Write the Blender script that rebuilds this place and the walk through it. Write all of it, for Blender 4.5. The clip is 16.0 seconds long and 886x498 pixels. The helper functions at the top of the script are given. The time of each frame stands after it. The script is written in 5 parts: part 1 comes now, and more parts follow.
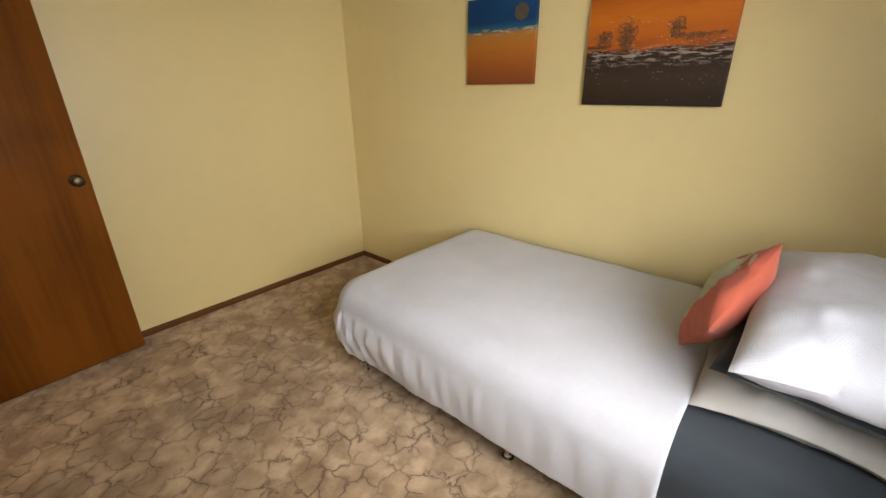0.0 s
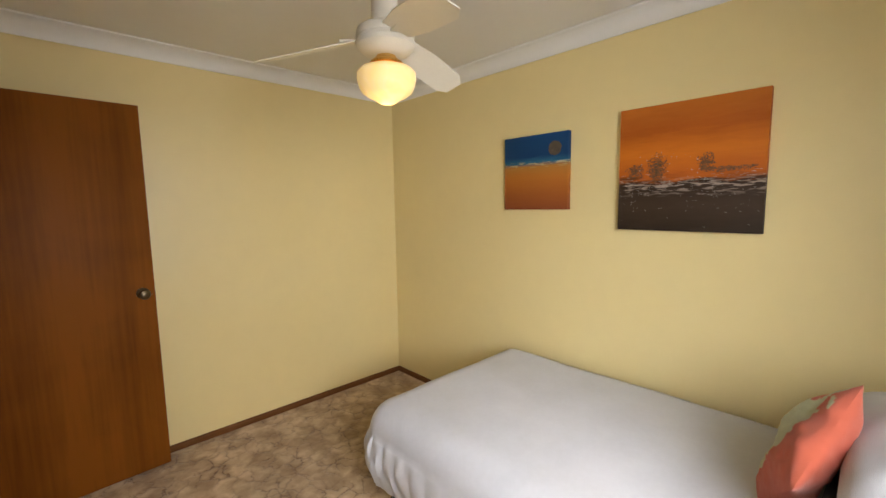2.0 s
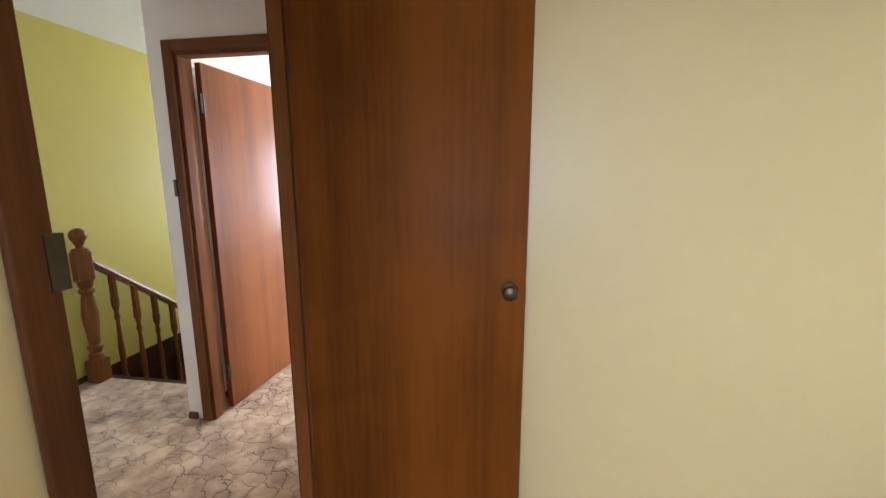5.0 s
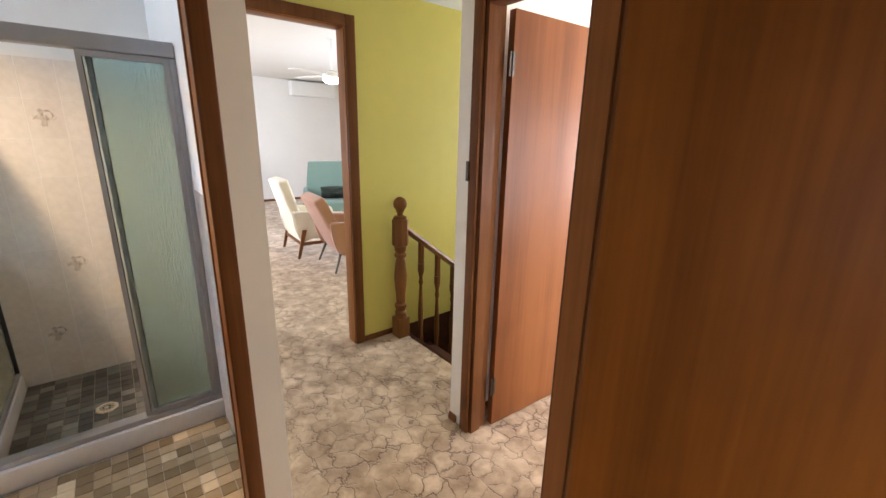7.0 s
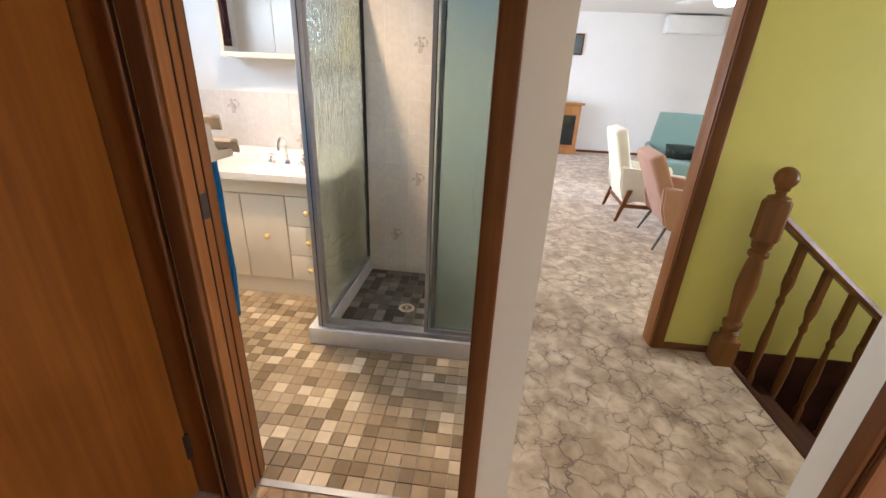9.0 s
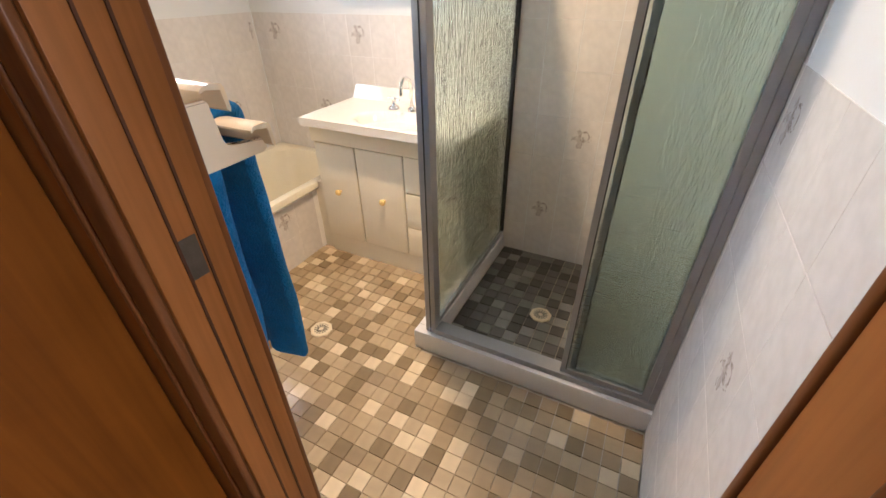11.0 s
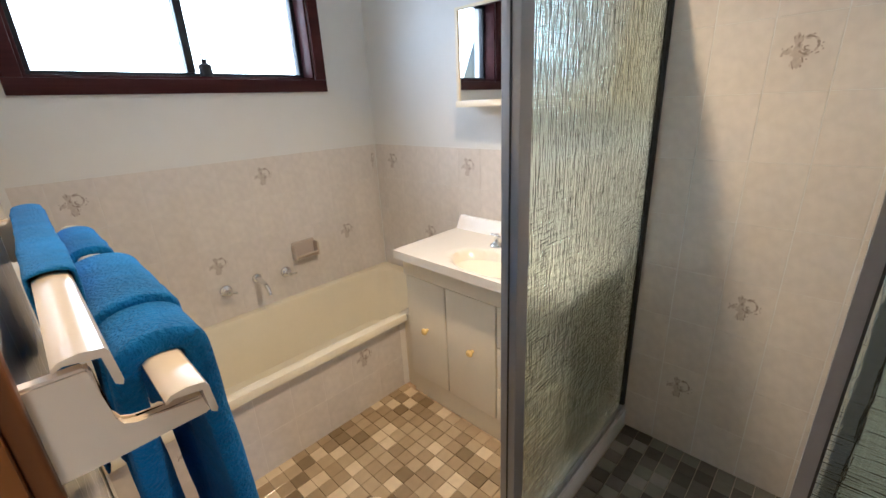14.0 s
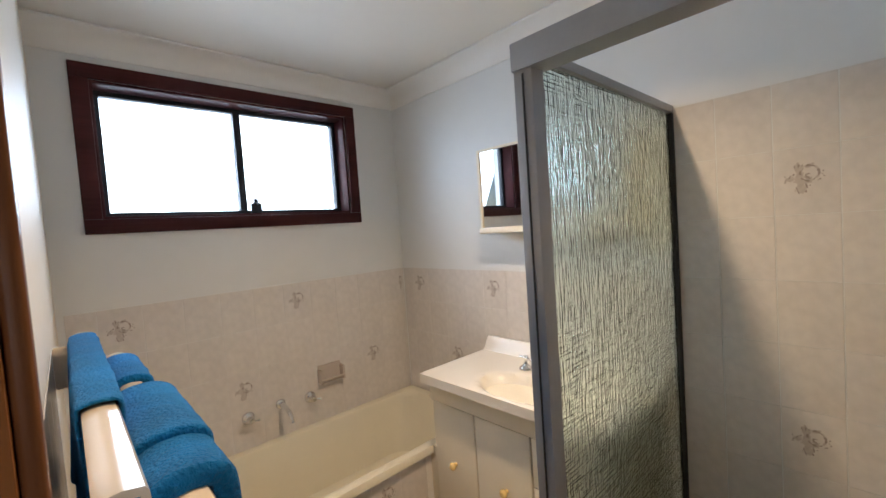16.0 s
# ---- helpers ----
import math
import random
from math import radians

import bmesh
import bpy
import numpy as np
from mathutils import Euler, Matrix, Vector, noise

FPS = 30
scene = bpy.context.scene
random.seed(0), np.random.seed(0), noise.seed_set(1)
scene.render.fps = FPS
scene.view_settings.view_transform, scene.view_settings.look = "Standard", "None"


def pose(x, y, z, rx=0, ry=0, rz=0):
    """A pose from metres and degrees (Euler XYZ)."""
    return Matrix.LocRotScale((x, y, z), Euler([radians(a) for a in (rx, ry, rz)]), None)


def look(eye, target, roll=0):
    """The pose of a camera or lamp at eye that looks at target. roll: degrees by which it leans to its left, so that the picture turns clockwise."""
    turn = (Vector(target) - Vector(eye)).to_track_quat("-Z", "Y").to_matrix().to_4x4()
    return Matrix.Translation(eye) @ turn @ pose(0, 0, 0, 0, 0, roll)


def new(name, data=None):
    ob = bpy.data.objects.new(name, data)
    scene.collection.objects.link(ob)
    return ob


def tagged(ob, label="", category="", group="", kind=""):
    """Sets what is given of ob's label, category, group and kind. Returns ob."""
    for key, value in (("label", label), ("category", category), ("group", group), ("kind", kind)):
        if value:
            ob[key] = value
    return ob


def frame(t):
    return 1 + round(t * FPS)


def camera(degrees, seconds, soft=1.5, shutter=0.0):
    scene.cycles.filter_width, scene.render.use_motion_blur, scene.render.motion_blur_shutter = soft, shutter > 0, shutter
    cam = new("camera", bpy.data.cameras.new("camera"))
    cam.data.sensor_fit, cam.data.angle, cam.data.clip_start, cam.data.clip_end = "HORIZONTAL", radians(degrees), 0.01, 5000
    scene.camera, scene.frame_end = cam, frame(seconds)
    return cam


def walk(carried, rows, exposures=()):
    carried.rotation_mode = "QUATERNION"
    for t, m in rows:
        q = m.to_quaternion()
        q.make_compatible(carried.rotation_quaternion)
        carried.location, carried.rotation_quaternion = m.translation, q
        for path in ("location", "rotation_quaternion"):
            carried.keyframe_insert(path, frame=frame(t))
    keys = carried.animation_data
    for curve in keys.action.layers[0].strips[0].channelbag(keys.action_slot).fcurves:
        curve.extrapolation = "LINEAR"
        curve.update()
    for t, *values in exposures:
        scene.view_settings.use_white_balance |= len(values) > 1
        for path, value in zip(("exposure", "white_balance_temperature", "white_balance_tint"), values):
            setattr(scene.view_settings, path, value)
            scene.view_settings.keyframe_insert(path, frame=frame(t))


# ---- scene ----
cam = camera(94.4, 16.0)
EXPOSURES = [(0, -0.22, 6850, 15), (2.6, -0.1, 6750, 15), (3.4, -0.2, 5500, 18), (5.8, 0.38, 5650, 17), (6.5, 0.46, 5900, 17), (7.2, 0.36, 5850, 17), (9.2, 0.36, 5650, 16),
             (11.3, 0.27, 5850, 16), (12.6, 0.12, 5600, 14), (14.0, -0.22, 5650, 14), (16, -0.55, 5850, 15)]
PATH = [
    (0, (-2.153, -2.901, 1.452), (-0.766, -1.665, 0.712), -0.9),
    (0.5, (-2.136, -2.912, 1.47), (-0.725, -1.606, 0.917), -1.1),
    (1, (-2.15, -2.908, 1.491), (-0.723, -1.562, 1.104), -1.1),
    (1.5, (-2.165, -2.911, 1.504), (-0.747, -1.529, 1.223), -1.1),
    (2, (-2.16, -2.897, 1.501), (-0.797, -1.451, 1.279), -0.9),
    (2.5, (-2.156, -2.843, 1.496), (-0.86, -1.334, 1.285), -0.6),
    (3, (-2.109, -2.726, 1.469), (-1.035, -1.053, 1.256), -0.4),
    (3.5, (-1.981, -2.541, 1.466), (-1.231, -0.704, 1.218), 0.2),
    (3.7, (-1.951, -2.458, 1.463), (-1.315, -0.583, 1.183), 0.4),
    (5.8, (-1.834, -1.252, 1.422), (-2.609, 0.551, 1.04), -0.35),
    (6, (-1.97, -1.236, 1.42), (-2.825, 0.528, 1.026), -0.2),
    (6.5, (-2.101, -1.034, 1.535), (-3.294, 0.495, 1.056), 0.85),
    (7, (-2.215, -0.876, 1.528), (-3.717, 0.331, 0.996), 1.2),
    (7.5, (-2.289, -0.73, 1.471), (-4.025, 0.099, 0.922), 1.8),
    (8, (-2.36, -0.645, 1.432), (-4.217, -0.217, 0.825), 2.2),
    (8.5, (-2.519, -0.634, 1.42), (-4.396, -0.558, 0.732), 2.5),
    (9, (-2.664, -0.661, 1.417), (-4.496, -0.838, 0.635), 2.7),
    (9.2, (-2.712, -0.679, 1.412), (-4.516, -0.946, 0.591), 2.6),
    (11.3, (-3.438, -0.871, 1.41), (-4.9, -1.668, 0.297), -0.6),
    (11.5, (-3.486, -0.896, 1.402), (-4.93, -1.713, 0.287), -0.2),
    (12, (-3.66, -0.928, 1.42), (-5.035, -1.832, 0.289), -0.7),
    (12.5, (-3.741, -0.948, 1.414), (-5.099, -1.95, 0.341), -1.1),
    (13, (-3.769, -0.957, 1.424), (-5.113, -2.079, 0.457), -1.4),
    (13.5, (-3.769, -0.97, 1.451), (-5.109, -2.204, 0.626), -2.0),
    (14, (-3.761, -0.968, 1.477), (-5.104, -2.294, 0.815), -2.7),
    (14.5, (-3.759, -0.966, 1.492), (-5.11, -2.354, 0.991), -3.1),
    (15, (-3.754, -0.959, 1.501), (-5.111, -2.386, 1.152), -3.5),
    (15.5, (-3.746, -0.959, 1.503), (-5.12, -2.399, 1.301), -3.6),
    (16, (-3.737, -0.952, 1.499), (-5.094, -2.418, 1.403), -4.0),
]
walk(cam, [(t, look(eye, target, roll)) for t, eye, target, roll in PATH], EXPOSURES)

# ---- world and lights ----
world = bpy.data.worlds.new("sky")
scene.world = world
world.use_nodes = True
wn = world.node_tree.nodes
sky = wn.new("ShaderNodeTexSky")
sky.sky_type, sky.sun_disc = "NISHITA", False
sky.sun_elevation, sky.sun_rotation = radians(38), radians(200)
world.node_tree.links.new(sky.outputs[0], wn["Background"].inputs[0])
wn["Background"].inputs[1].default_value = 0.1

sun = new("sun", bpy.data.lights.new("sun", "SUN"))
sun.data.energy, sun.data.angle, sun.data.color = 0.8, radians(12), (1.0, 0.96, 0.9)
sun.matrix_world = look((0, 0, 10), (3.0, 8.0, 3.0))


def window_lamp(x, y, z, w, h, watts, toward, color=(0.93, 0.97, 1.0), spread=150):
    """Sky light standing in a window's opening."""
    data = bpy.data.lights.new("window_light", "AREA")
    data.shape, data.size, data.size_y, data.energy, data.color = "RECTANGLE", w, h, watts, color
    data.spread = radians(spread)
    ob = new("window_light", data)
    ob.matrix_world = look((x, y, z), (x + toward[0], y + toward[1], z + toward[2]))
    return ob


window_lamp(-1.76, -3.68, 1.50, 1.1, 1.1, 30, (0.62, 1, -0.50), (0.88, 0.94, 1.0), 120)           # bedroom
window_lamp(-4.465, -3.56, 2.0, 1.5, 0.9, 34, (0, 1, -0.45), (0.80, 0.91, 1.0), 130)   # bathroom
window_lamp(-0.42, 2.2, 1.35, 2.0, 1.5, 62, (-1, 0, -0.25), (1.0, 0.97, 0.92))            # room beyond the hall
# second, unseen window of that room, added to brighten the hall
window_lamp(-2.5, 4.16, 1.35, 1.7, 1.4, 95, (-0.15, -1, -0.3), (1.0, 0.97, 0.92))
window_lamp(-8.6, -3.72, 1.35, 3.4, 1.7, 165, (0, 1, 0))            # living room
window_lamp(-4.26, 4.16, 1.35, 0.8, 1.3, 54, (0, -1, -0.1))         # stairwell: unseen opening, added to brighten the green wall
window_lamp(-7.6, 4.22, 1.35, 3.0, 1.7, 105, (0, -1, 0))


def bulb(x, y, z, watts, radius, color):
    data = bpy.data.lights.new("bulb", "POINT")
    data.energy, data.shadow_soft_size, data.color = watts, radius, color
    ob = new("bulb", data)
    ob.location = (x, y, z)


bulb(-1.26, -1.66, 1.80, 0.7, 0.05, (1.0, 0.80, 0.50))       # bedroom fan lamp

lamp = bpy.data.lights.new("ceiling_lamp", "AREA")
lamp.shape, lamp.size, lamp.energy, lamp.spread, lamp.color = "DISK", 0.07, 21, radians(135), (1.0, 0.70, 0.39)
new("ceiling_lamp", lamp).matrix_world = look((-4.60, -1.613, 2.335), (-4.60, -1.613, 0))   # bathroom ceiling light

# ---- materials ----
def mat(name, color, rough=0.6, metal=0.0, var=0.08, scale=6.0, bump=0.0, bump_scale=60.0, coat=0.0, spec=0.5):
    """A painted or plain surface with soft tone changes at two scales and a fine relief."""
    m = bpy.data.materials.new(name)
    m.use_nodes = True
    n, l = m.node_tree.nodes, m.node_tree.links
    b = n["Principled BSDF"]
    b.inputs["Roughness"].default_value, b.inputs["Metallic"].default_value = rough, metal
    b.inputs["Coat Weight"].default_value, b.inputs["Specular IOR Level"].default_value = coat, spec
    tc = n.new("ShaderNodeTexCoord")
    n1, n2 = n.new("ShaderNodeTexNoise"), n.new("ShaderNodeTexNoise")
    n1.inputs["Scale"].default_value, n2.inputs["Scale"].default_value = scale, scale * 9
    n1.inputs["Detail"].default_value = 4
    l.new(tc.outputs["Object"], n1.inputs["Vector"]), l.new(tc.outputs["Object"], n2.inputs["Vector"])
    mx = n.new("ShaderNodeMath")
    mx.operation = "MULTIPLY_ADD"
    mx.inputs[1].default_value = 0.35
    l.new(n2.outputs["Fac"], mx.inputs[0]), l.new(n1.outputs["Fac"], mx.inputs[2])
    r = n.new("ShaderNodeValToRGB")
    r.color_ramp.elements[0].position, r.color_ramp.elements[1].position = 0.4, 0.95
    r.color_ramp.elements[0].color = (*[c * (1 - var) for c in color], 1)
    r.color_ramp.elements[1].color = (*[min(1, c * (1 + var)) for c in color], 1)
    l.new(mx.outputs[0], r.inputs[0]), l.new(r.outputs[0], b.inputs["Base Color"])
    rr = n.new("ShaderNodeMapRange")
    rr.inputs["To Min"].default_value, rr.inputs["To Max"].default_value = rough * 0.85, min(1, rough * 1.15)
    l.new(n1.outputs["Fac"], rr.inputs["Value"]), l.new(rr.outputs[0], b.inputs["Roughness"])
    if bump:
        n3, bp = n.new("ShaderNodeTexNoise"), n.new("ShaderNodeBump")
        n3.inputs["Scale"].default_value = bump_scale
        bp.inputs["Strength"].default_value, bp.inputs["Distance"].default_value = bump, 0.002
        l.new(tc.outputs["Object"], n3.inputs["Vector"])
        l.new(n3.outputs["Fac"], bp.inputs["Height"]), l.new(bp.outputs[0], b.inputs["Normal"])
    return m


def veneer(name, dark, light, rough=0.28, axis="Z", scale=1.0):
    """Varnished timber with long grain along one axis."""
    m = bpy.data.materials.new(name)
    m.use_nodes = True
    n, l = m.node_tree.nodes, m.node_tree.links
    b = n["Principled BSDF"]
    b.inputs["Coat Weight"].default_value, b.inputs["Coat Roughness"].default_value = 0.02, 0.3
    b.inputs["Specular IOR Level"].default_value = 0.09
    tc, mp = n.new("ShaderNodeTexCoord"), n.new("ShaderNodeMapping")
    long, wide = 0.5 * scale, 14 * scale
    mp.inputs["Scale"].default_value = {"Z": (wide, wide, long), "X": (long, wide, wide), "Y": (wide, long, wide)}[axis]
    oi = n.new("ShaderNodeObjectInfo")
    add = n.new("ShaderNodeVectorMath")
    l.new(tc.outputs["Object"], mp.inputs["Vector"]), l.new(mp.outputs[0], add.inputs[0]), l.new(oi.outputs["Random"], add.inputs[1])
    n1, n2, n3 = (n.new("ShaderNodeTexNoise") for _ in range(3))
    n1.inputs["Scale"].default_value, n1.inputs["Detail"].default_value, n1.inputs["Distortion"].default_value = 0.45, 5, 0.6
    n2.inputs["Scale"].default_value, n2.inputs["Detail"].default_value = 7.0, 3
    n3.inputs["Scale"].default_value, n3.inputs["Detail"].default_value, n3.inputs["Distortion"].default_value = 2.6, 5, 0.5
    l.new(add.outputs[0], n1.inputs["Vector"]), l.new(add.outputs[0], n2.inputs["Vector"]), l.new(tc.outputs["Object"], n3.inputs["Vector"])
    mx = n.new("ShaderNodeMath")
    mx.operation, mx.inputs[1].default_value = "MULTIPLY_ADD", 0.4
    l.new(n2.outputs["Fac"], mx.inputs[0]), l.new(n1.outputs["Fac"], mx.inputs[2])
    r = n.new("ShaderNodeValToRGB")
    r.color_ramp.elements[0].position, r.color_ramp.elements[1].position = 0.5, 0.9
    r.color_ramp.elements[0].color, r.color_ramp.elements[1].color = (*dark, 1), (*light, 1)
    cloud = n.new("ShaderNodeMath")
    cloud.operation, cloud.inputs[1].default_value = "MULTIPLY_ADD", 0.55
    off = n.new("ShaderNodeMath")
    off.operation, off.inputs[1].default_value = "SUBTRACT", 0.275
    l.new(n3.outputs["Fac"], cloud.inputs[0]), l.new(mx.outputs[0], cloud.inputs[2]), l.new(cloud.outputs[0], off.inputs[0])
    l.new(off.outputs[0], r.inputs[0]), l.new(r.outputs[0], b.inputs["Base Color"])
    rr = n.new("ShaderNodeMapRange")
    rr.inputs["To Min"].default_value, rr.inputs["To Max"].default_value = rough * 0.7, rough * 1.4
    l.new(n3.outputs["Fac"], rr.inputs["Value"]), l.new(rr.outputs[0], b.inputs["Roughness"])
    bp = n.new("ShaderNodeBump")
    bp.inputs["Strength"].default_value, bp.inputs["Distance"].default_value = 0.12, 0.001
    l.new(n2.outputs["Fac"], bp.inputs["Height"]), l.new(bp.outputs[0], b.inputs["Normal"])
    return m


def carpet_material():
    """Cut-pile carpet sculpted into clouds with darker veins between them."""
    m = bpy.data.materials.new("sculpted_carpet")
    m.use_nodes = True
    n, l = m.node_tree.nodes, m.node_tree.links
    b = n["Principled BSDF"]
    b.inputs["Roughness"].default_value, b.inputs["Specular IOR Level"].default_value = 0.95, 0.1
    b.inputs["Sheen Weight"].default_value = 0.25
    tc = n.new("ShaderNodeTexCoord")
    warp = n.new("ShaderNodeTexNoise")
    warp.inputs["Scale"].default_value, warp.inputs["Detail"].default_value = 15, 4
    l.new(tc.outputs["Object"], warp.inputs["Vector"])
    sc = n.new("ShaderNodeVectorMath")
    sc.operation = "MULTIPLY_ADD"
    sc.inputs[1].default_value = (0.095, 0.095, 0.095)
    l.new(warp.outputs["Color"], sc.inputs[0]), l.new(tc.outputs["Object"], sc.inputs[2])
    vo = n.new("ShaderNodeTexVoronoi")
    vo.feature = "DISTANCE_TO_EDGE"
    vo.inputs["Scale"].default_value = 10.5
    l.new(sc.outputs[0], vo.inputs["Vector"])
    vein = n.new("ShaderNodeValToRGB")
    vein.color_ramp.elements[0].position, vein.color_ramp.elements[1].position = 0.0, 0.052
    vein.color_ramp.elements[0].color, vein.color_ramp.elements[1].color = (1, 1, 1, 1), (0, 0, 0, 1)
    halo = vein.color_ramp.elements.new(0.34)
    halo.color = (0, 0, 0, 1)
    vein.color_ramp.elements[1].color = (0.27, 0.27, 0.27, 1)
    l.new(vo.outputs["Distance"], vein.inputs[0])
    gate = n.new("ShaderNodeTexNoise")
    gate.inputs["Scale"].default_value, gate.inputs["Detail"].default_value = 6.0, 3
    l.new(tc.outputs["Object"], gate.inputs["Vector"])
    gr = n.new("ShaderNodeMapRange")
    gr.inputs["From Min"].default_value, gr.inputs["From Max"].default_value = 0.33, 0.60
    l.new(gate.outputs["Fac"], gr.inputs["Value"])
    vg = n.new("ShaderNodeMath")
    vg.operation = "MULTIPLY"
    l.new(vein.outputs[0], vg.inputs[0]), l.new(gr.outputs[0], vg.inputs[1])
    cloud = n.new("ShaderNodeTexNoise")
    cloud.inputs["Scale"].default_value, cloud.inputs["Detail"].default_value = 9, 8
    l.new(sc.outputs[0], cloud.inputs["Vector"])
    cr = n.new("ShaderNodeValToRGB")
    cr.color_ramp.elements[0].position, cr.color_ramp.elements[1].position = 0.33, 0.68
    cr.color_ramp.elements[0].color, cr.color_ramp.elements[1].color = (0.31, 0.207, 0.118, 1), (0.63, 0.47, 0.305, 1)
    l.new(cloud.outputs["Fac"], cr.inputs[0])
    mixc = n.new("ShaderNodeMix")
    mixc.data_type = "RGBA"
    mixc.inputs[7].default_value = (0.17, 0.097, 0.05, 1)
    l.new(vg.outputs[0], mixc.inputs[0]), l.new(cr.outputs[0], mixc.inputs[6]), l.new(mixc.outputs[2], b.inputs["Base Color"])
    fine = n.new("ShaderNodeTexNoise")
    fine.inputs["Scale"].default_value, fine.inputs["Detail"].default_value = 230, 2
    l.new(tc.outputs["Object"], fine.inputs["Vector"])
    h = n.new("ShaderNodeMath")
    h.operation, h.inputs[1].default_value = "MULTIPLY_ADD", 0.035
    inv = n.new("ShaderNodeMath")
    inv.operation, inv.inputs[0].default_value = "SUBTRACT", 1.0
    l.new(vg.outputs[0], inv.inputs[1]), l.new(fine.outputs["Fac"], h.inputs[0]), l.new(inv.outputs[0], h.inputs[2])
    bp = n.new("ShaderNodeBump")
    bp.inputs["Strength"].default_value, bp.inputs["Distance"].default_value = 0.8, 0.008
    l.new(h.outputs[0], bp.inputs["Height"]), l.new(bp.outputs[0], b.inputs["Normal"])
    return m


def tile_material(name, stops, rough, var_bump=0.03):
    """Glazed tiles; each piece takes its own tone."""
    m = bpy.data.materials.new(name)
    m.use_nodes = True
    n, l = m.node_tree.nodes, m.node_tree.links
    b = n["Principled BSDF"]
    b.inputs["Roughness"].default_value = rough
    oi, geo = n.new("ShaderNodeObjectInfo"), n.new("ShaderNodeNewGeometry")
    ad = n.new("ShaderNodeMath")
    ad.operation = "ADD"
    l.new(oi.outputs["Random"], ad.inputs[0]), l.new(geo.outputs["Random Per Island"], ad.inputs[1])
    fr = n.new("ShaderNodeMath")
    fr.operation = "FRACT"
    l.new(ad.outputs[0], fr.inputs[0])
    r = n.new("ShaderNodeValToRGB")
    r.color_ramp.interpolation = "CONSTANT" if len(stops) > 3 else "LINEAR"
    while len(r.color_ramp.elements) < len(stops):
        r.color_ramp.elements.new(0.5)
    for e, (p, c) in zip(r.color_ramp.elements, stops):
        e.position, e.color = p, (*c, 1)
    l.new(fr.outputs[0], r.inputs[0])
    tc, ns = n.new("ShaderNodeTexCoord"), n.new("ShaderNodeTexNoise")
    ns.inputs["Scale"].default_value, ns.inputs["Detail"].default_value = 28, 5
    l.new(tc.outputs["Object"], ns.inputs["Vector"])
    mr = n.new("ShaderNodeMapRange")
    mr.inputs["To Min"].default_value, mr.inputs["To Max"].default_value = 0.86, 1.14
    l.new(ns.outputs["Fac"], mr.inputs["Value"])
    mu = n.new("ShaderNodeVectorMath")
    mu.operation = "MULTIPLY"
    l.new(r.outputs[0], mu.inputs[0]), l.new(mr.outputs[0], mu.inputs[1]), l.new(mu.outputs[0], b.inputs["Base Color"])
    bp = n.new("ShaderNodeBump")
    bp.inputs["Strength"].default_value, bp.inputs["Distance"].default_value = var_bump * 5, 0.001
    l.new(ns.outputs["Fac"], bp.inputs["Height"]), l.new(bp.outputs[0], b.inputs["Normal"])
    return m


def cloth(name, color, rough=0.9, weave=420.0, strength=0.4, var=0.06, sheen=0.2, waves=True):
    """Woven or waffle cloth: crossed fine ridges over soft tone changes."""
    m = mat(name, color, rough, var=var, scale=5, spec=0.15)
    n, l = m.node_tree.nodes, m.node_tree.links
    b = n["Principled BSDF"]
    b.inputs["Sheen Weight"].default_value = sheen
    tc = n.new("ShaderNodeTexCoord")
    bp = n.new("ShaderNodeBump")
    bp.inputs["Strength"].default_value, bp.inputs["Distance"].default_value = strength, 0.003 if waves else 0.007
    if waves:
        w1, w2 = n.new("ShaderNodeTexWave"), n.new("ShaderNodeTexWave")
        w1.bands_direction, w2.bands_direction = "X", "Y"
        ad = n.new("ShaderNodeMath")
        for w, k in ((w1, 0), (w2, 1)):
            w.inputs["Scale"].default_value = weave
            w.inputs["Distortion"].default_value = 0.6
            l.new(tc.outputs["Object"], w.inputs["Vector"]), l.new(w.outputs["Fac"], ad.inputs[k])
        l.new(ad.outputs[0], bp.inputs["Height"])
    else:
        w = n.new("ShaderNodeTexNoise")
        w.inputs["Scale"].default_value, w.inputs["Detail"].default_value = weave, 3
        l.new(tc.outputs["Object"], w.inputs["Vector"]), l.new(w.outputs["Fac"], bp.inputs["Height"])
    l.new(bp.outputs[0], b.inputs["Normal"])
    return m


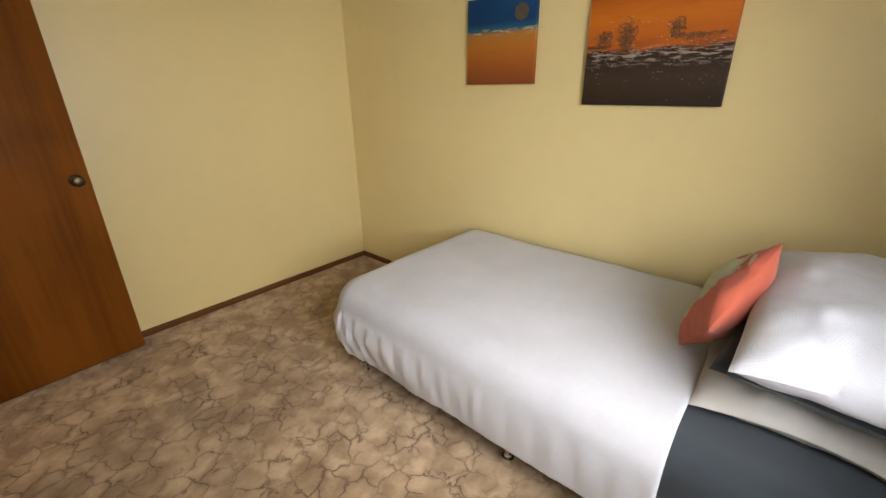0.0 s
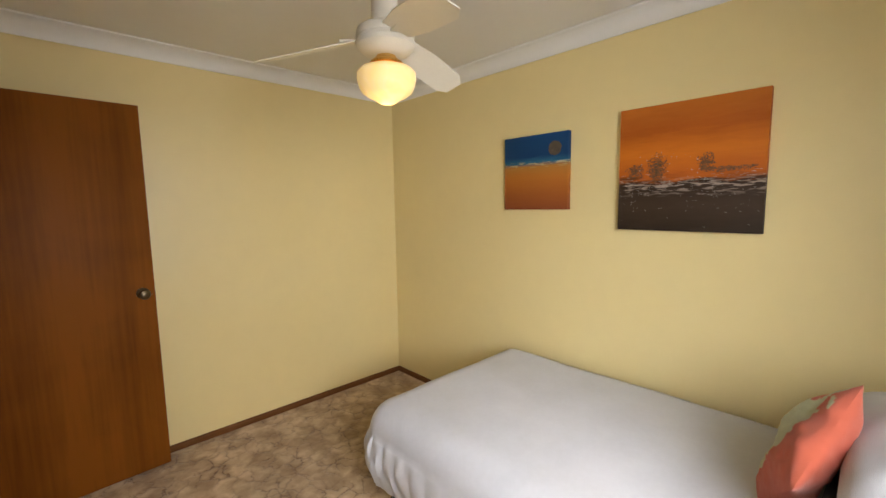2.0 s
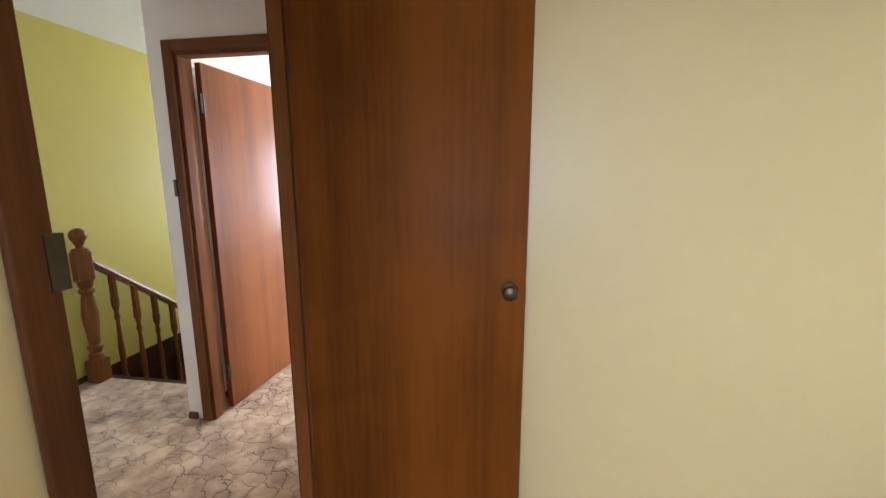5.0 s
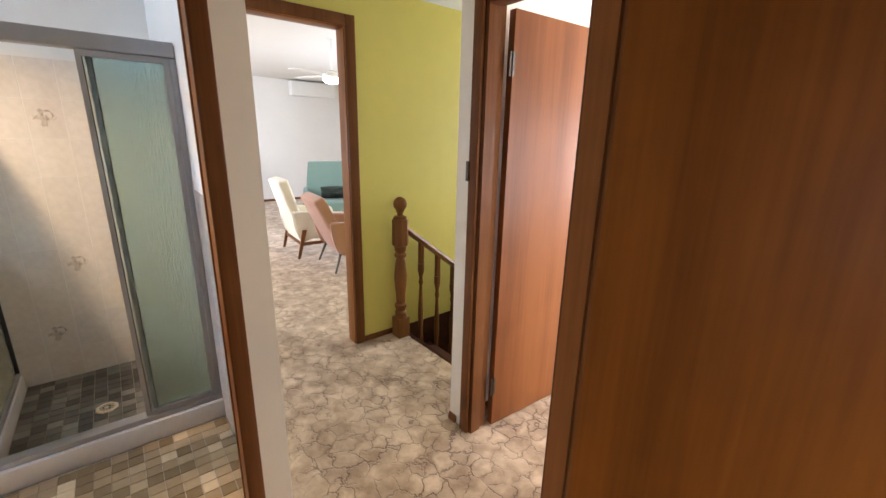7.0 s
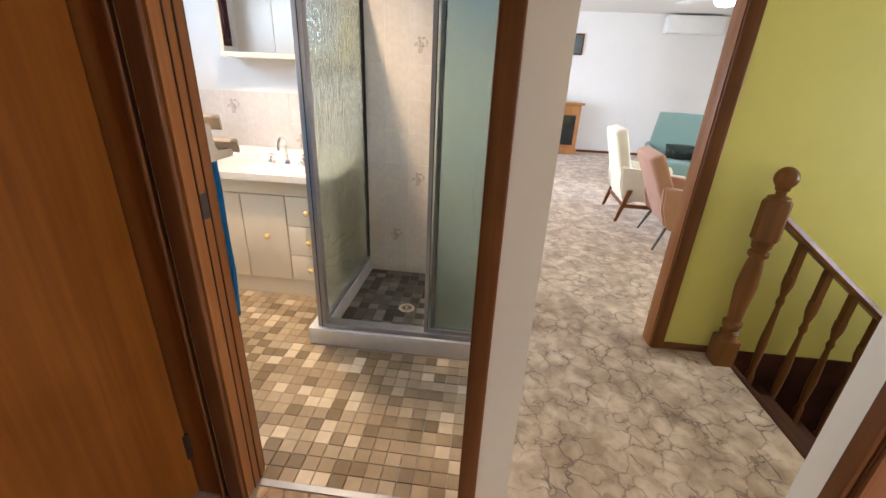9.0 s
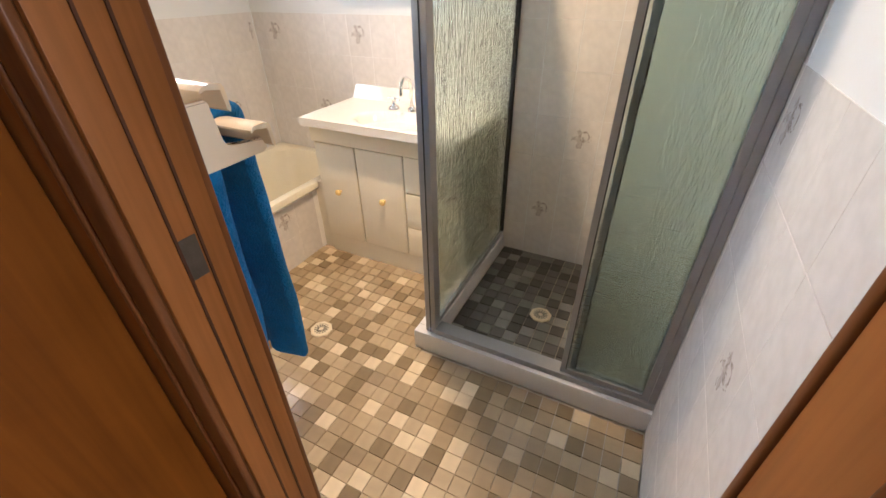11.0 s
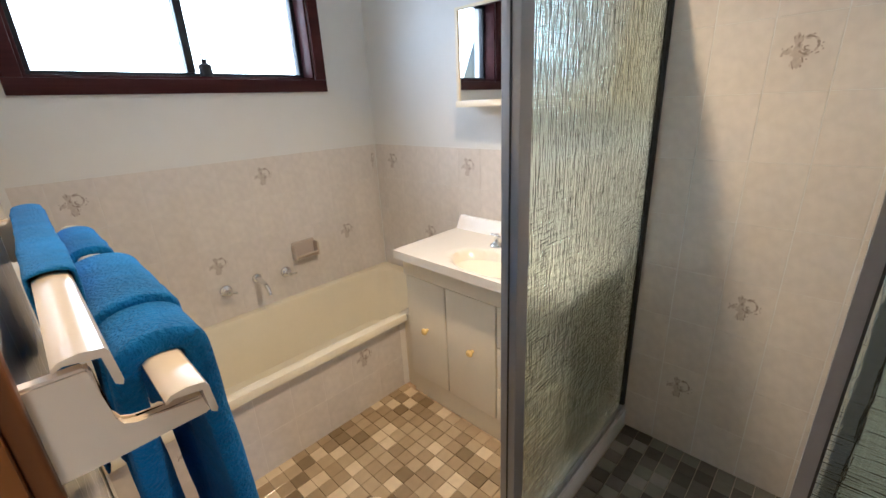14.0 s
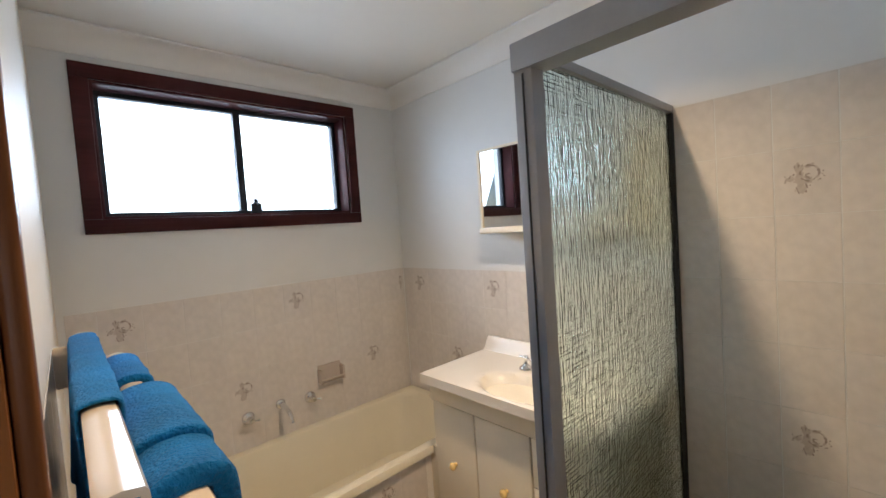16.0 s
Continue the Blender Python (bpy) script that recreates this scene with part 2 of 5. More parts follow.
def glass_material(name, color, rough, relief=0.0, scale=70.0, threads=((1.0, 0.12), (0.07, 1.0))):
    """Clear or rolled glass; the relief is a crossed woven pattern."""
    m = bpy.data.materials.new(name)
    m.use_nodes = True
    n, l = m.node_tree.nodes, m.node_tree.links
    b = n["Principled BSDF"]
    b.inputs["Base Color"].default_value = (*color, 1)
    b.inputs["Roughness"].default_value, b.inputs["Transmission Weight"].default_value = rough, 1.0
    b.inputs["IOR"].default_value = 1.45
    if relief:
        tc = n.new("ShaderNodeTexCoord")
        hs = []
        for sx, sz in threads:
            mp, ns = n.new("ShaderNodeMapping"), n.new("ShaderNodeTexNoise")
            mp.inputs["Scale"].default_value = (sx, sx, sz)
            ns.inputs["Scale"].default_value, ns.inputs["Detail"].default_value = scale, 1.5
            l.new(tc.outputs["Object"], mp.inputs["Vector"]), l.new(mp.outputs[0], ns.inputs["Vector"])
            hs.append(ns)
        ad, bp = n.new("ShaderNodeMath"), n.new("ShaderNodeBump")
        ad.operation, ad.inputs[1].default_value = "MULTIPLY_ADD", 0.7
        l.new(hs[0].outputs["Fac"], ad.inputs[0]), l.new(hs[1].outputs["Fac"], ad.inputs[2])
        bp.inputs["Strength"].default_value, bp.inputs["Distance"].default_value = relief, 0.006
        l.new(ad.outputs[0], bp.inputs["Height"]), l.new(bp.outputs[0], b.inputs["Normal"])
    return m


def glow(name, color, strength):
    m = bpy.data.materials.new(name)
    m.use_nodes = True
    b = m.node_tree.nodes["Principled BSDF"]
    b.inputs["Base Color"].default_value = (*color, 1)
    b.inputs["Emission Color"].default_value, b.inputs["Emission Strength"].default_value = (*color, 1), strength
    return m


def painting_material(name, z0, z1, stops, streak, spots):
    """Acrylic on canvas: bands of colour up the height, broken by brush streaks, with flecks along one band."""
    m = bpy.data.materials.new(name)
    m.use_nodes = True
    n, l = m.node_tree.nodes, m.node_tree.links
    b = n["Principled BSDF"]
    b.inputs["Roughness"].default_value, b.inputs["Specular IOR Level"].default_value = 0.6, 0.2
    tc, sep = n.new("ShaderNodeTexCoord"), n.new("ShaderNodeSeparateXYZ")
    l.new(tc.outputs["Object"], sep.inputs[0])
    mp = n.new("ShaderNodeMapping")
    mp.inputs["Scale"].default_value = (4, 4, 26)
    l.new(tc.outputs["Object"], mp.inputs["Vector"])
    ns = n.new("ShaderNodeTexNoise")
    ns.inputs["Scale"].default_value, ns.inputs["Detail"].default_value, ns.inputs["Distortion"].default_value = 1.6, 7, 0.8
    l.new(mp.outputs[0], ns.inputs["Vector"])
    hz = n.new("ShaderNodeMapRange")
    hz.inputs["From Min"].default_value, hz.inputs["From Max"].default_value = z0, z1
    l.new(sep.outputs["Z"], hz.inputs["Value"])
    ma = n.new("ShaderNodeMath")
    ma.operation, ma.inputs[1].default_value = "MULTIPLY_ADD", streak
    l.new(ns.outputs["Fac"], ma.inputs[0]), l.new(hz.outputs[0], ma.inputs[2])
    su = n.new("ShaderNodeMath")
    su.operation, su.inputs[1].default_value = "SUBTRACT", streak * 0.5
    l.new(ma.outputs[0], su.inputs[0])
    r = n.new("ShaderNodeValToRGB")
    while len(r.color_ramp.elements) < len(stops):
        r.color_ramp.elements.new(0.5)
    for e, (p, c) in zip(r.color_ramp.elements, stops):
        e.position, e.color = p, (*c, 1)
    l.new(su.outputs[0], r.inputs[0])
    fl = n.new("ShaderNodeTexNoise")
    fl.inputs["Scale"].default_value, fl.inputs["Detail"].default_value = 5, 8
    l.new(mp.outputs[0], fl.inputs["Vector"])
    band = n.new("ShaderNodeValToRGB")
    els = band.color_ramp.elements
    els[0].position, els[1].position = spots[0], spots[2]
    els[0].color = els[1].color = (0, 0, 0, 1)
    mid = els.new(spots[1])
    mid.color = (1, 1, 1, 1)
    l.new(hz.outputs[0], band.inputs[0])
    th = n.new("ShaderNodeMapRange")
    th.inputs["From Min"].default_value, th.inputs["From Max"].default_value = 0.52, 0.6
    l.new(fl.outputs["Fac"], th.inputs["Value"])
    mm = n.new("ShaderNodeMath")
    mm.operation = "MULTIPLY"
    l.new(th.outputs[0], mm.inputs[0]), l.new(band.outputs[0], mm.inputs[1])
    mixc = n.new("ShaderNodeMix")
    mixc.data_type = "RGBA"
    mixc.inputs[7].default_value = (*spots[3], 1)
    l.new(mm.outputs[0], mixc.inputs[0]), l.new(r.outputs[0], mixc.inputs[6]), l.new(mixc.outputs[2], b.inputs["Base Color"])
    bp = n.new("ShaderNodeBump")
    bp.inputs["Strength"].default_value, bp.inputs["Distance"].default_value = 0.5, 0.003
    l.new(ns.outputs["Fac"], bp.inputs["Height"]), l.new(bp.outputs[0], b.inputs["Normal"])
    return m


def opal_glass():
    """Lit opal glass with faint cream marbling."""
    m = glow("lit_opal_glass", (1.0, 0.74, 0.32), 0.42)
    n, l = m.node_tree.nodes, m.node_tree.links
    tc, ns, r = n.new("ShaderNodeTexCoord"), n.new("ShaderNodeTexNoise"), n.new("ShaderNodeValToRGB")
    ns.inputs["Scale"].default_value, ns.inputs["Detail"].default_value, ns.inputs["Distortion"].default_value = 9, 2, 2.2
    r.color_ramp.elements[0].position, r.color_ramp.elements[1].position = 0.35, 0.65
    r.color_ramp.elements[0].color, r.color_ramp.elements[1].color = (1.0, 0.62, 0.20, 1), (1.0, 0.84, 0.46, 1)
    l.new(tc.outputs["Object"], ns.inputs["Vector"]), l.new(ns.outputs["Fac"], r.inputs[0])
    l.new(r.outputs[0], n["Principled BSDF"].inputs["Emission Color"])
    return m


M = {
    "cream": mat("cream_wall_paint", (0.80, 0.655, 0.325), 0.40, var=0.03, scale=1.3, bump=0.12, bump_scale=140),
    "hall": mat("pale_cream_hall_paint", (0.80, 0.745, 0.64), 0.45, var=0.03, scale=1.3, bump=0.12, bump_scale=140),
    "white_wall": mat("white_wall_paint", (0.80, 0.78, 0.74), 0.5, var=0.03, scale=1.5, bump=0.1, bump_scale=140),
    "bath_wall": mat("bathroom_wall_paint", (0.76, 0.77, 0.76), 0.45, var=0.03, scale=1.5, bump=0.1, bump_scale=140),
    "green": mat("lime_green_paint", (0.62, 0.545, 0.12), 0.5, var=0.05, scale=1.2, bump=0.12, bump_scale=120),
    "ceiling": mat("ceiling_paint", (0.79, 0.77, 0.71), 0.7, var=0.02, scale=2),
    "cornice": mat("cornice_plaster", (0.84, 0.83, 0.80), 0.6, var=0.02, scale=3),
    "door": veneer("varnished_door_veneer", (0.122, 0.036, 0.004), (0.228, 0.072, 0.008), 0.5, scale=0.55),
    "trim": veneer("dark_stained_trim", (0.105, 0.040, 0.014), (0.185, 0.074, 0.025), 0.32),
    "trim_h": veneer("dark_stained_head_trim", (0.105, 0.040, 0.014), (0.185, 0.074, 0.025), 0.32, "X"),
    "jamb": veneer("red_brown_jamb_timber", (0.20, 0.075, 0.02), (0.31, 0.12, 0.033), 0.35),
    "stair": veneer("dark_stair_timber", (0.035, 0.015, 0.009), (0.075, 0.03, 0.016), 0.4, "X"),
    "turned": veneer("turned_stained_timber", (0.125, 0.052, 0.014), (0.215, 0.090, 0.026), 0.33),
    "carpet": carpet_material(),
    "brass": mat("antique_brass", (0.12, 0.09, 0.055), 0.3, 1.0, var=0.15, scale=30),
    "gold": mat("polished_gold", (0.85, 0.55, 0.18), 0.22, 1.0, var=0.05),
    "steel": mat("dark_hinge_steel", (0.10, 0.085, 0.07), 0.45, 1.0, var=0.2, scale=40),
    "chrome": mat("chrome", (0.80, 0.81, 0.83), 0.07, 1.0, var=0.03, scale=20),
    "plastic": mat("white_plastic", (0.80, 0.79, 0.75), 0.35, var=0.03),
    "fan": mat("cream_fan_enamel", (0.80, 0.76, 0.66), 0.35, var=0.04),
    "cover": cloth("white_waffle_coverlet", (0.585, 0.595, 0.64), 0.9, 210, 0.10, waves=False),
    "pillow": cloth("white_ribbed_pillowcase", (0.52, 0.53, 0.57), 0.9, 95, 0.2),
    "offwhite": cloth("off_white_cotton", (0.44, 0.425, 0.395), 0.9, 300, 0.15),
    "grey": cloth("slate_grey_cotton", (0.042, 0.052, 0.062), 0.9, 300, 0.15),
    "coral": cloth("coral_linen", (0.52, 0.115, 0.065), 0.85, 260, 0.35, 0.12),
    "leaf_print": cloth("pale_green_print", (0.50, 0.52, 0.33), 0.85, 260, 0.35, 0.2),
    "towel": cloth("blue_terry", (0.010, 0.16, 0.42), 0.98, 190, 1.0, 0.35, 0.06, waves=False),
    "white_chair": cloth("cream_vinyl_upholstery", (0.72, 0.66, 0.52), 0.6, 200, 0.1),
    "pink_chair": cloth("dusty_pink_upholstery", (0.40, 0.22, 0.15), 0.8, 200, 0.2),
    "green_chair": cloth("sage_green_upholstery", (0.16, 0.235, 0.20), 0.7, 200, 0.2),
    "dark_cloth": cloth("dark_cushion_cloth", (0.03, 0.04, 0.03), 0.9, 200, 0.2),
    "honey": veneer("honey_timber", (0.30, 0.13, 0.045), (0.45, 0.21, 0.075), 0.35),
    "dark_glass": mat("smoked_glass", (0.02, 0.02, 0.02), 0.08, var=0.1),
    "enamel": mat("cream_bath_enamel", (0.80, 0.75, 0.60), 0.12, var=0.03, coat=0.4),
    "vanity": mat("cream_vanity_laminate", (0.84, 0.775, 0.62), 0.3, var=0.03),
    "basin": mat("white_moulded_basin", (0.84, 0.80, 0.72), 0.18, var=0.02, coat=0.3),
    "knob": mat("yellow_ceramic_knob", (0.85, 0.62, 0.24), 0.25, var=0.05, coat=0.4),
    "alu": mat("grey_aluminium_frame", (0.33, 0.34, 0.36), 0.38, 0.5, var=0.06, scale=12),
    "alu_dark": mat("dark_rubber_seal", (0.025, 0.027, 0.03), 0.6, var=0.1),
    "kerb": mat("painted_shower_kerb", (0.66, 0.66, 0.66), 0.35, var=0.05, scale=9),
    "grout": mat("grey_grout", (0.42, 0.36, 0.28), 0.9, var=0.15, scale=30, bump=0.3, bump_scale=300),
    "grout_w": mat("pale_wall_grout", (0.86, 0.84, 0.80), 0.8, var=0.05, scale=30),
    "wall_tile": tile_material("pale_pink_wall_tile", [(0.0, (0.70, 0.665, 0.63)), (1.0, (0.735, 0.70, 0.665))], 0.14),
    "mosaic": tile_material("brown_mosaic_tile", [(0.0, (0.215, 0.155, 0.085)), (0.16, (0.35, 0.262, 0.155)), (0.48, (0.43, 0.332, 0.205)), (0.74, (0.64, 0.52, 0.345)), (0.9, (0.28, 0.208, 0.122))], 0.16),
    # shower mosaic: the screen's cool shade is put into its darker, greyer tones
    "mosaic_shade": tile_material("shaded_shower_mosaic", [(0.0, (0.085, 0.08, 0.07)), (0.3, (0.135, 0.13, 0.115)), (0.6, (0.19, 0.185, 0.165)), (0.85, (0.26, 0.255, 0.23))], 0.25),
    "motif": mat("faded_flower_print", (0.56, 0.51, 0.475), 0.2, var=0.12, scale=60),
    "motif_dark": mat("faded_flower_outline", (0.36, 0.31, 0.285), 0.2, var=0.2, scale=60),
    "soap": mat("pink_grey_ceramic", (0.54, 0.47, 0.41), 0.18, var=0.05, coat=0.3),
    "drain": mat("cream_drain_plastic", (0.70, 0.60, 0.42), 0.35, var=0.08),
    "black": mat("drain_void", (0.015, 0.014, 0.013), 0.8),
    "win_trim": veneer("dark_window_timber", (0.045, 0.014, 0.016), (0.085, 0.026, 0.026), 0.35, "X"),
    "win_alu": mat("dark_window_aluminium", (0.018, 0.02, 0.024), 0.4, 0.3, var=0.1),
    "rail": mat("cream_heated_rail_enamel", (0.80, 0.69, 0.53), 0.18, var=0.03, coat=0.3),
    "screen": glass_material("rolled_screen_glass", (0.79, 0.92, 0.86), 0.09, 0.75, 140),
    "screen_door": glass_material("green_reeded_glass", (0.72, 0.86, 0.87), 0.15, 0.5, 190),
    "pane": glass_material("clear_pane", (0.97, 0.99, 0.98), 0.02),
    "mirror": mat("mirror_silver", (0.90, 0.91, 0.91), 0.015, 1.0, var=0.0),
    "opal": opal_glass(),
    "lamp_white": glow("lit_lamp_diffuser", (1.0, 0.97, 0.9), 6.0),
    "sea": painting_material("sea_and_sand_paint", 1.455, 1.897, [(0.0, (0.24, 0.06, 0.02)), (0.2, (0.34, 0.10, 0.02)), (0.45, (0.48, 0.165, 0.025)), (0.58, (0.45, 0.20, 0.04)), (0.63, (0.02, 0.13, 0.22)), (0.72, (0.008, 0.05, 0.15)), (1.0, (0.008, 0.06, 0.17))], 0.06, (0.55, 0.61, 0.66, (0.5, 0.42, 0.22))),
    "dusk": painting_material("orange_dusk_paint", 1.352, 1.948, [(0.0, (0.028, 0.018, 0.012)), (0.2, (0.055, 0.033, 0.02)), (0.38, (0.035, 0.02, 0.013)), (0.44, (0.50, 0.12, 0.015)), (0.62, (0.62, 0.17, 0.015)), (0.8, (0.42, 0.10, 0.012)), (1.0, (0.52, 0.15, 0.02))], 0.17, (0.27, 0.36, 0.43, (0.40, 0.32, 0.27))),
    "sun_disc": mat("faded_brown_paint", (0.10, 0.075, 0.05), 0.55, var=0.3, scale=40),
    "tree_paint": mat("dark_tree_paint", (0.15, 0.060, 0.02), 0.6, var=0.5, scale=50),
    "picture": mat("grey_blue_print", (0.09, 0.11, 0.12), 0.3, var=0.4, scale=9),
    "reed": mat("pale_reed_stick", (0.4, 0.33, 0.22), 0.8),
    "grass": mat("lawn", (0.07, 0.10, 0.035), 0.95, var=0.3, scale=0.6),
}
# same veneer with more gloss; strong room light is put into its paler colour
M["door_gloss_lit"] = veneer("lit_gloss_varnished_door", (0.17, 0.055, 0.014), (0.26, 0.092, 0.026), 0.40)
M["door_gloss_lit"].node_tree.nodes["Principled BSDF"].inputs["Coat Weight"].default_value = 0.10
M["door_gloss_lit"].node_tree.nodes["Principled BSDF"].inputs["Specular IOR Level"].default_value = 0.25


# ---- mesh helpers ----
def box(bm, x0, x1, y0, y1, z0, z1, bevel=0.0, seg=2):
    vs = [bm.verts.new((x, y, z)) for x in (x0, x1) for y in (y0, y1) for z in (z0, z1)]
    fs = [bm.faces.new([vs[i] for i in q]) for q in ((0, 1, 3, 2), (4, 6, 7, 5), (0, 4, 5, 1), (2, 3, 7, 6), (0, 2, 6, 4), (1, 5, 7, 3))]
    if bevel:
        es = list({e for f in fs for e in f.edges})
        bmesh.ops.bevel(bm, geom=es, offset=bevel, segments=seg, affect="EDGES", profile=0.6)
    return bm


def boxes(*args, bevel=0.0):
    bm = bmesh.new()
    for a in args:
        box(bm, *a, bevel=bevel)
    return bm


def lathe(bm, profile, seg=24, at=(0, 0, 0), turn=None):
    """A turned solid: (radius, height) pairs about the z axis, moved to at and turned by a matrix."""
    m = Matrix.Translation(at) @ (turn or Matrix())
    rings = []
    for r, z in profile:
        if r < 1e-5:
            rings.append([bm.verts.new(m @ Vector((0, 0, z)))])
        else:
            rings.append([bm.verts.new(m @ Vector((r * math.cos(2 * math.pi * k / seg), r * math.sin(2 * math.pi * k / seg), z))) for k in range(seg)])
    for a, b in zip(rings, rings[1:]):
        for k in range(seg):
            q = [a[k % len(a)], a[(k + 1) % len(a)], b[(k + 1) % len(b)], b[k % len(b)]]
            q = list(dict.fromkeys(q))
            if len(q) > 2:
                bm.faces.new(q)
    for ring, flip in ((rings[0], True), (rings[-1], False)):
        if len(ring) > 2:
            bm.faces.new(list(reversed(ring)) if flip else ring)
    return bm


def tube(bm, pts, r, seg=12):
    """A round bar along a line of points."""
    pts = [Vector(p) for p in pts]
    rings = []
    for i, p in enumerate(pts):
        d = (pts[min(i + 1, len(pts) - 1)] - pts[max(i - 1, 0)]).normalized()
        a = d.orthogonal().normalized() if not rings else (prev - d * prev.dot(d)).normalized()
        prev = a
        b = d.cross(a)
        rr = r[i] if isinstance(r, (list, tuple)) else r
        rings.append([bm.verts.new(p + rr * (a * math.cos(2 * math.pi * k / seg) + b * math.sin(2 * math.pi * k / seg))) for k in range(seg)])
    for s, t in zip(rings, rings[1:]):
        for k in range(seg):
            bm.faces.new((s[k], s[(k + 1) % seg], t[(k + 1) % seg], t[k]))
    bm.faces.new(list(reversed(rings[0])))
    bm.faces.new(rings[-1])
    return bm


def prism(bm, outline, axis, a, b):
    """A closed outline drawn in the two other axes, pulled along one axis from a to b."""
    def place(u, v, w):
        return {"x": (w, u, v), "y": (u, w, v), "z": (u, v, w)}[axis]
    s = [bm.verts.new(place(u, v, a)) for u, v in outline]
    t = [bm.verts.new(place(u, v, b)) for u, v in outline]
    k = len(outline)
    for i in range(k):
        bm.faces.new((s[i], s[(i + 1) % k], t[(i + 1) % k], t[i]))
    bm.faces.new(s)
    bm.faces.new(list(reversed(t)))
    return bm


def mesh_of(name, bm, material, smooth=True):
    bmesh.ops.recalc_face_normals(bm, faces=bm.faces)
    me = bpy.data.meshes.new(name)
    bm.to_mesh(me)
    bm.free()
    me.materials.append(material)
    if smooth:
        me.polygons.foreach_set("use_smooth", [True] * len(me.polygons))
        me.set_sharp_from_angle(angle=radians(38))
    return me


def part(name, bm, material, parent=None, label="", smooth=True):
    ob = new(name, mesh_of(name, bm, material, smooth))
    ob.parent = parent
    if label:
        ob["label"] = label
    return ob


def thing(name, at, label, category, group=""):
    ob = new(name)
    ob.location = at
    ob.empty_display_size = 0.05
    return tagged(ob, label, category, group)


def structure(name, bm, material, label, category="wall", smooth=False):
    return tagged(part(name, bm, material, None, "", smooth), label, category, kind="structure")


def pid(ob, m):
    """Parts built in world places keep them under a thing that stands elsewhere."""
    ob.matrix_parent_inverse = Matrix.Translation(-m.location)
    return ob


H = 2.42           # ceiling
TOP = 2.5
HL = 2.66          # living room ceiling

# ---- structure: floors ----
structure("floor_carpet", boxes((-2.65, 0.1, -3.6, 0.1, -0.06, 0), (-3.64, -2.65, -1.75, 0.46, -0.06, 0), (-4.85, -3.64, -0.56, 0.78, -0.06, 0),
                                (-12.1, -4.85, -3.7, 4.2, -0.06, 0), (-3.67, -0.4, 0.46, 4.3, -0.06, 0)), M["carpet"],
          "beige sculpted cut-pile carpet with brown veins", "carpet")
structure("floor_bathroom", boxes((-5.5, -3.64, -3.3, -0.5, -0.08, -0.004)), M["grout"], "grey grout bed under bathroom mosaic tiles", "floor")
structure("ground", boxes((-600, 600, -600, 600, -3.2, -2.9)), M["grass"], "green lawn far below the upper storey", "ground")

# ---- structure: ceilings ----
structure("ceiling", boxes((-5.55, -2.65, -3.75, -0.51, H, TOP), (-4.9, -2.65, -0.51, 4.4, H, TOP), (-2.65, 0.2, -3.75, 4.4, H, TOP)), M["ceiling"], "flat off-white painted plasterboard ceiling", "ceiling")

structure("ceiling_living", boxes((-12.15, -4.8, -3.85, 4.4, HL, HL + 0.08), (-4.9, -4.8, -3.85, 4.4, TOP + 0.002, HL), (-5.6, -4.9, -3.85, -3.7, TOP + 0.002, HL)), M["ceiling"], "flat white painted living room ceiling", "ceiling")

# ---- structure: walls ----
W1 = (-2.70, -2.60)
structure("wall_bedroom_north", boxes((-2.6, 0.1, 0, 0.1, 0, H)), M["cream"], "cream painted bedroom wall behind the door")
structure("wall_bedroom_east", boxes((0, 0.1, -3.6, 0, 0, H)), M["cream"], "cream painted bedroom wall with two canvases")
structure("wall_bedroom_west", boxes((*W1, -3.6, -1.048, 0, H), (*W1, -1.048, -0.11, 2.085, H), (*W1, -0.11, 0.41, 0, H)), M["cream"], "cream painted wall with the bedroom doorway")
structure("wall_bedroom_south", boxes((-2.6, -2.43, -3.65, -3.46, 0, H), (-1.13, 0, -3.65, -3.46, 0, H), (-2.43, -1.13, -3.65, -3.46, 0, 0.9), (-2.43, -1.13, -3.65, -3.46, 2.06, H)), M["cream"], "cream painted bedroom wall with a window")
structure("wall_lobby_south", boxes((-3.585, -2.7, -1.75, -1.5, 2.09, H), (-2.755, -2.7, -1.75, -1.5, 0, 2.09), (-3.585, -2.755, -1.75, -1.68, 0, 2.09)), M["hall"], "cream painted hall wall around a cupboard door")
structure("wall_lobby_north", boxes((-3.72, -3.588, 0.41, 0.52, 0, H), (-3.588, -2.75, 0.41, 0.52, 2.08, H), (-2.75, -2.6, 0.41, 0.52, 0, H)), M["hall"], "cream painted hall wall around an open doorway")
structure("wall_bath_east", boxes((-3.695, -3.585, -3.3, -1.43, 0, H), (-3.695, -3.585, -1.43, -0.63, 2.07, H), (-3.695, -3.585, -0.63, -0.51, 0, H)), M["hall"], "pale painted wall with the bathroom doorway")
structure("wall_bath_north", boxes((-5.55, -3.695, -0.58, -0.51, 0, H)), M["bath_wall"], "pale painted wall behind the shower")
structure("wall_bath_west", boxes((-5.55, -5.435, -3.3, -0.58, 0, H)), M["bath_wall"], "white painted bathroom wall above pale tiles")
WX0, WX1, WZ0, WZ1 = -5.065, -3.875, 1.64, 2.225
structure("wall_bath_south", boxes((-5.435, WX0, -3.42, -3.2, 0, H), (WX1, -3.695, -3.42, -3.2, 0, H), (WX0, WX1, -3.42, -3.2, 0, WZ0), (WX0, WX1, -3.42, -3.2, WZ1, H)), M["bath_wall"], "white painted bathroom wall with a wide window")
structure("wall_green", boxes((-4.9, -4.8, 0.40, 4.2, 0, H), (-4.9, -4.8, -0.51, 0.40, 2.19, H)), M["green"], "lime green painted stairwell wall beside an opening")
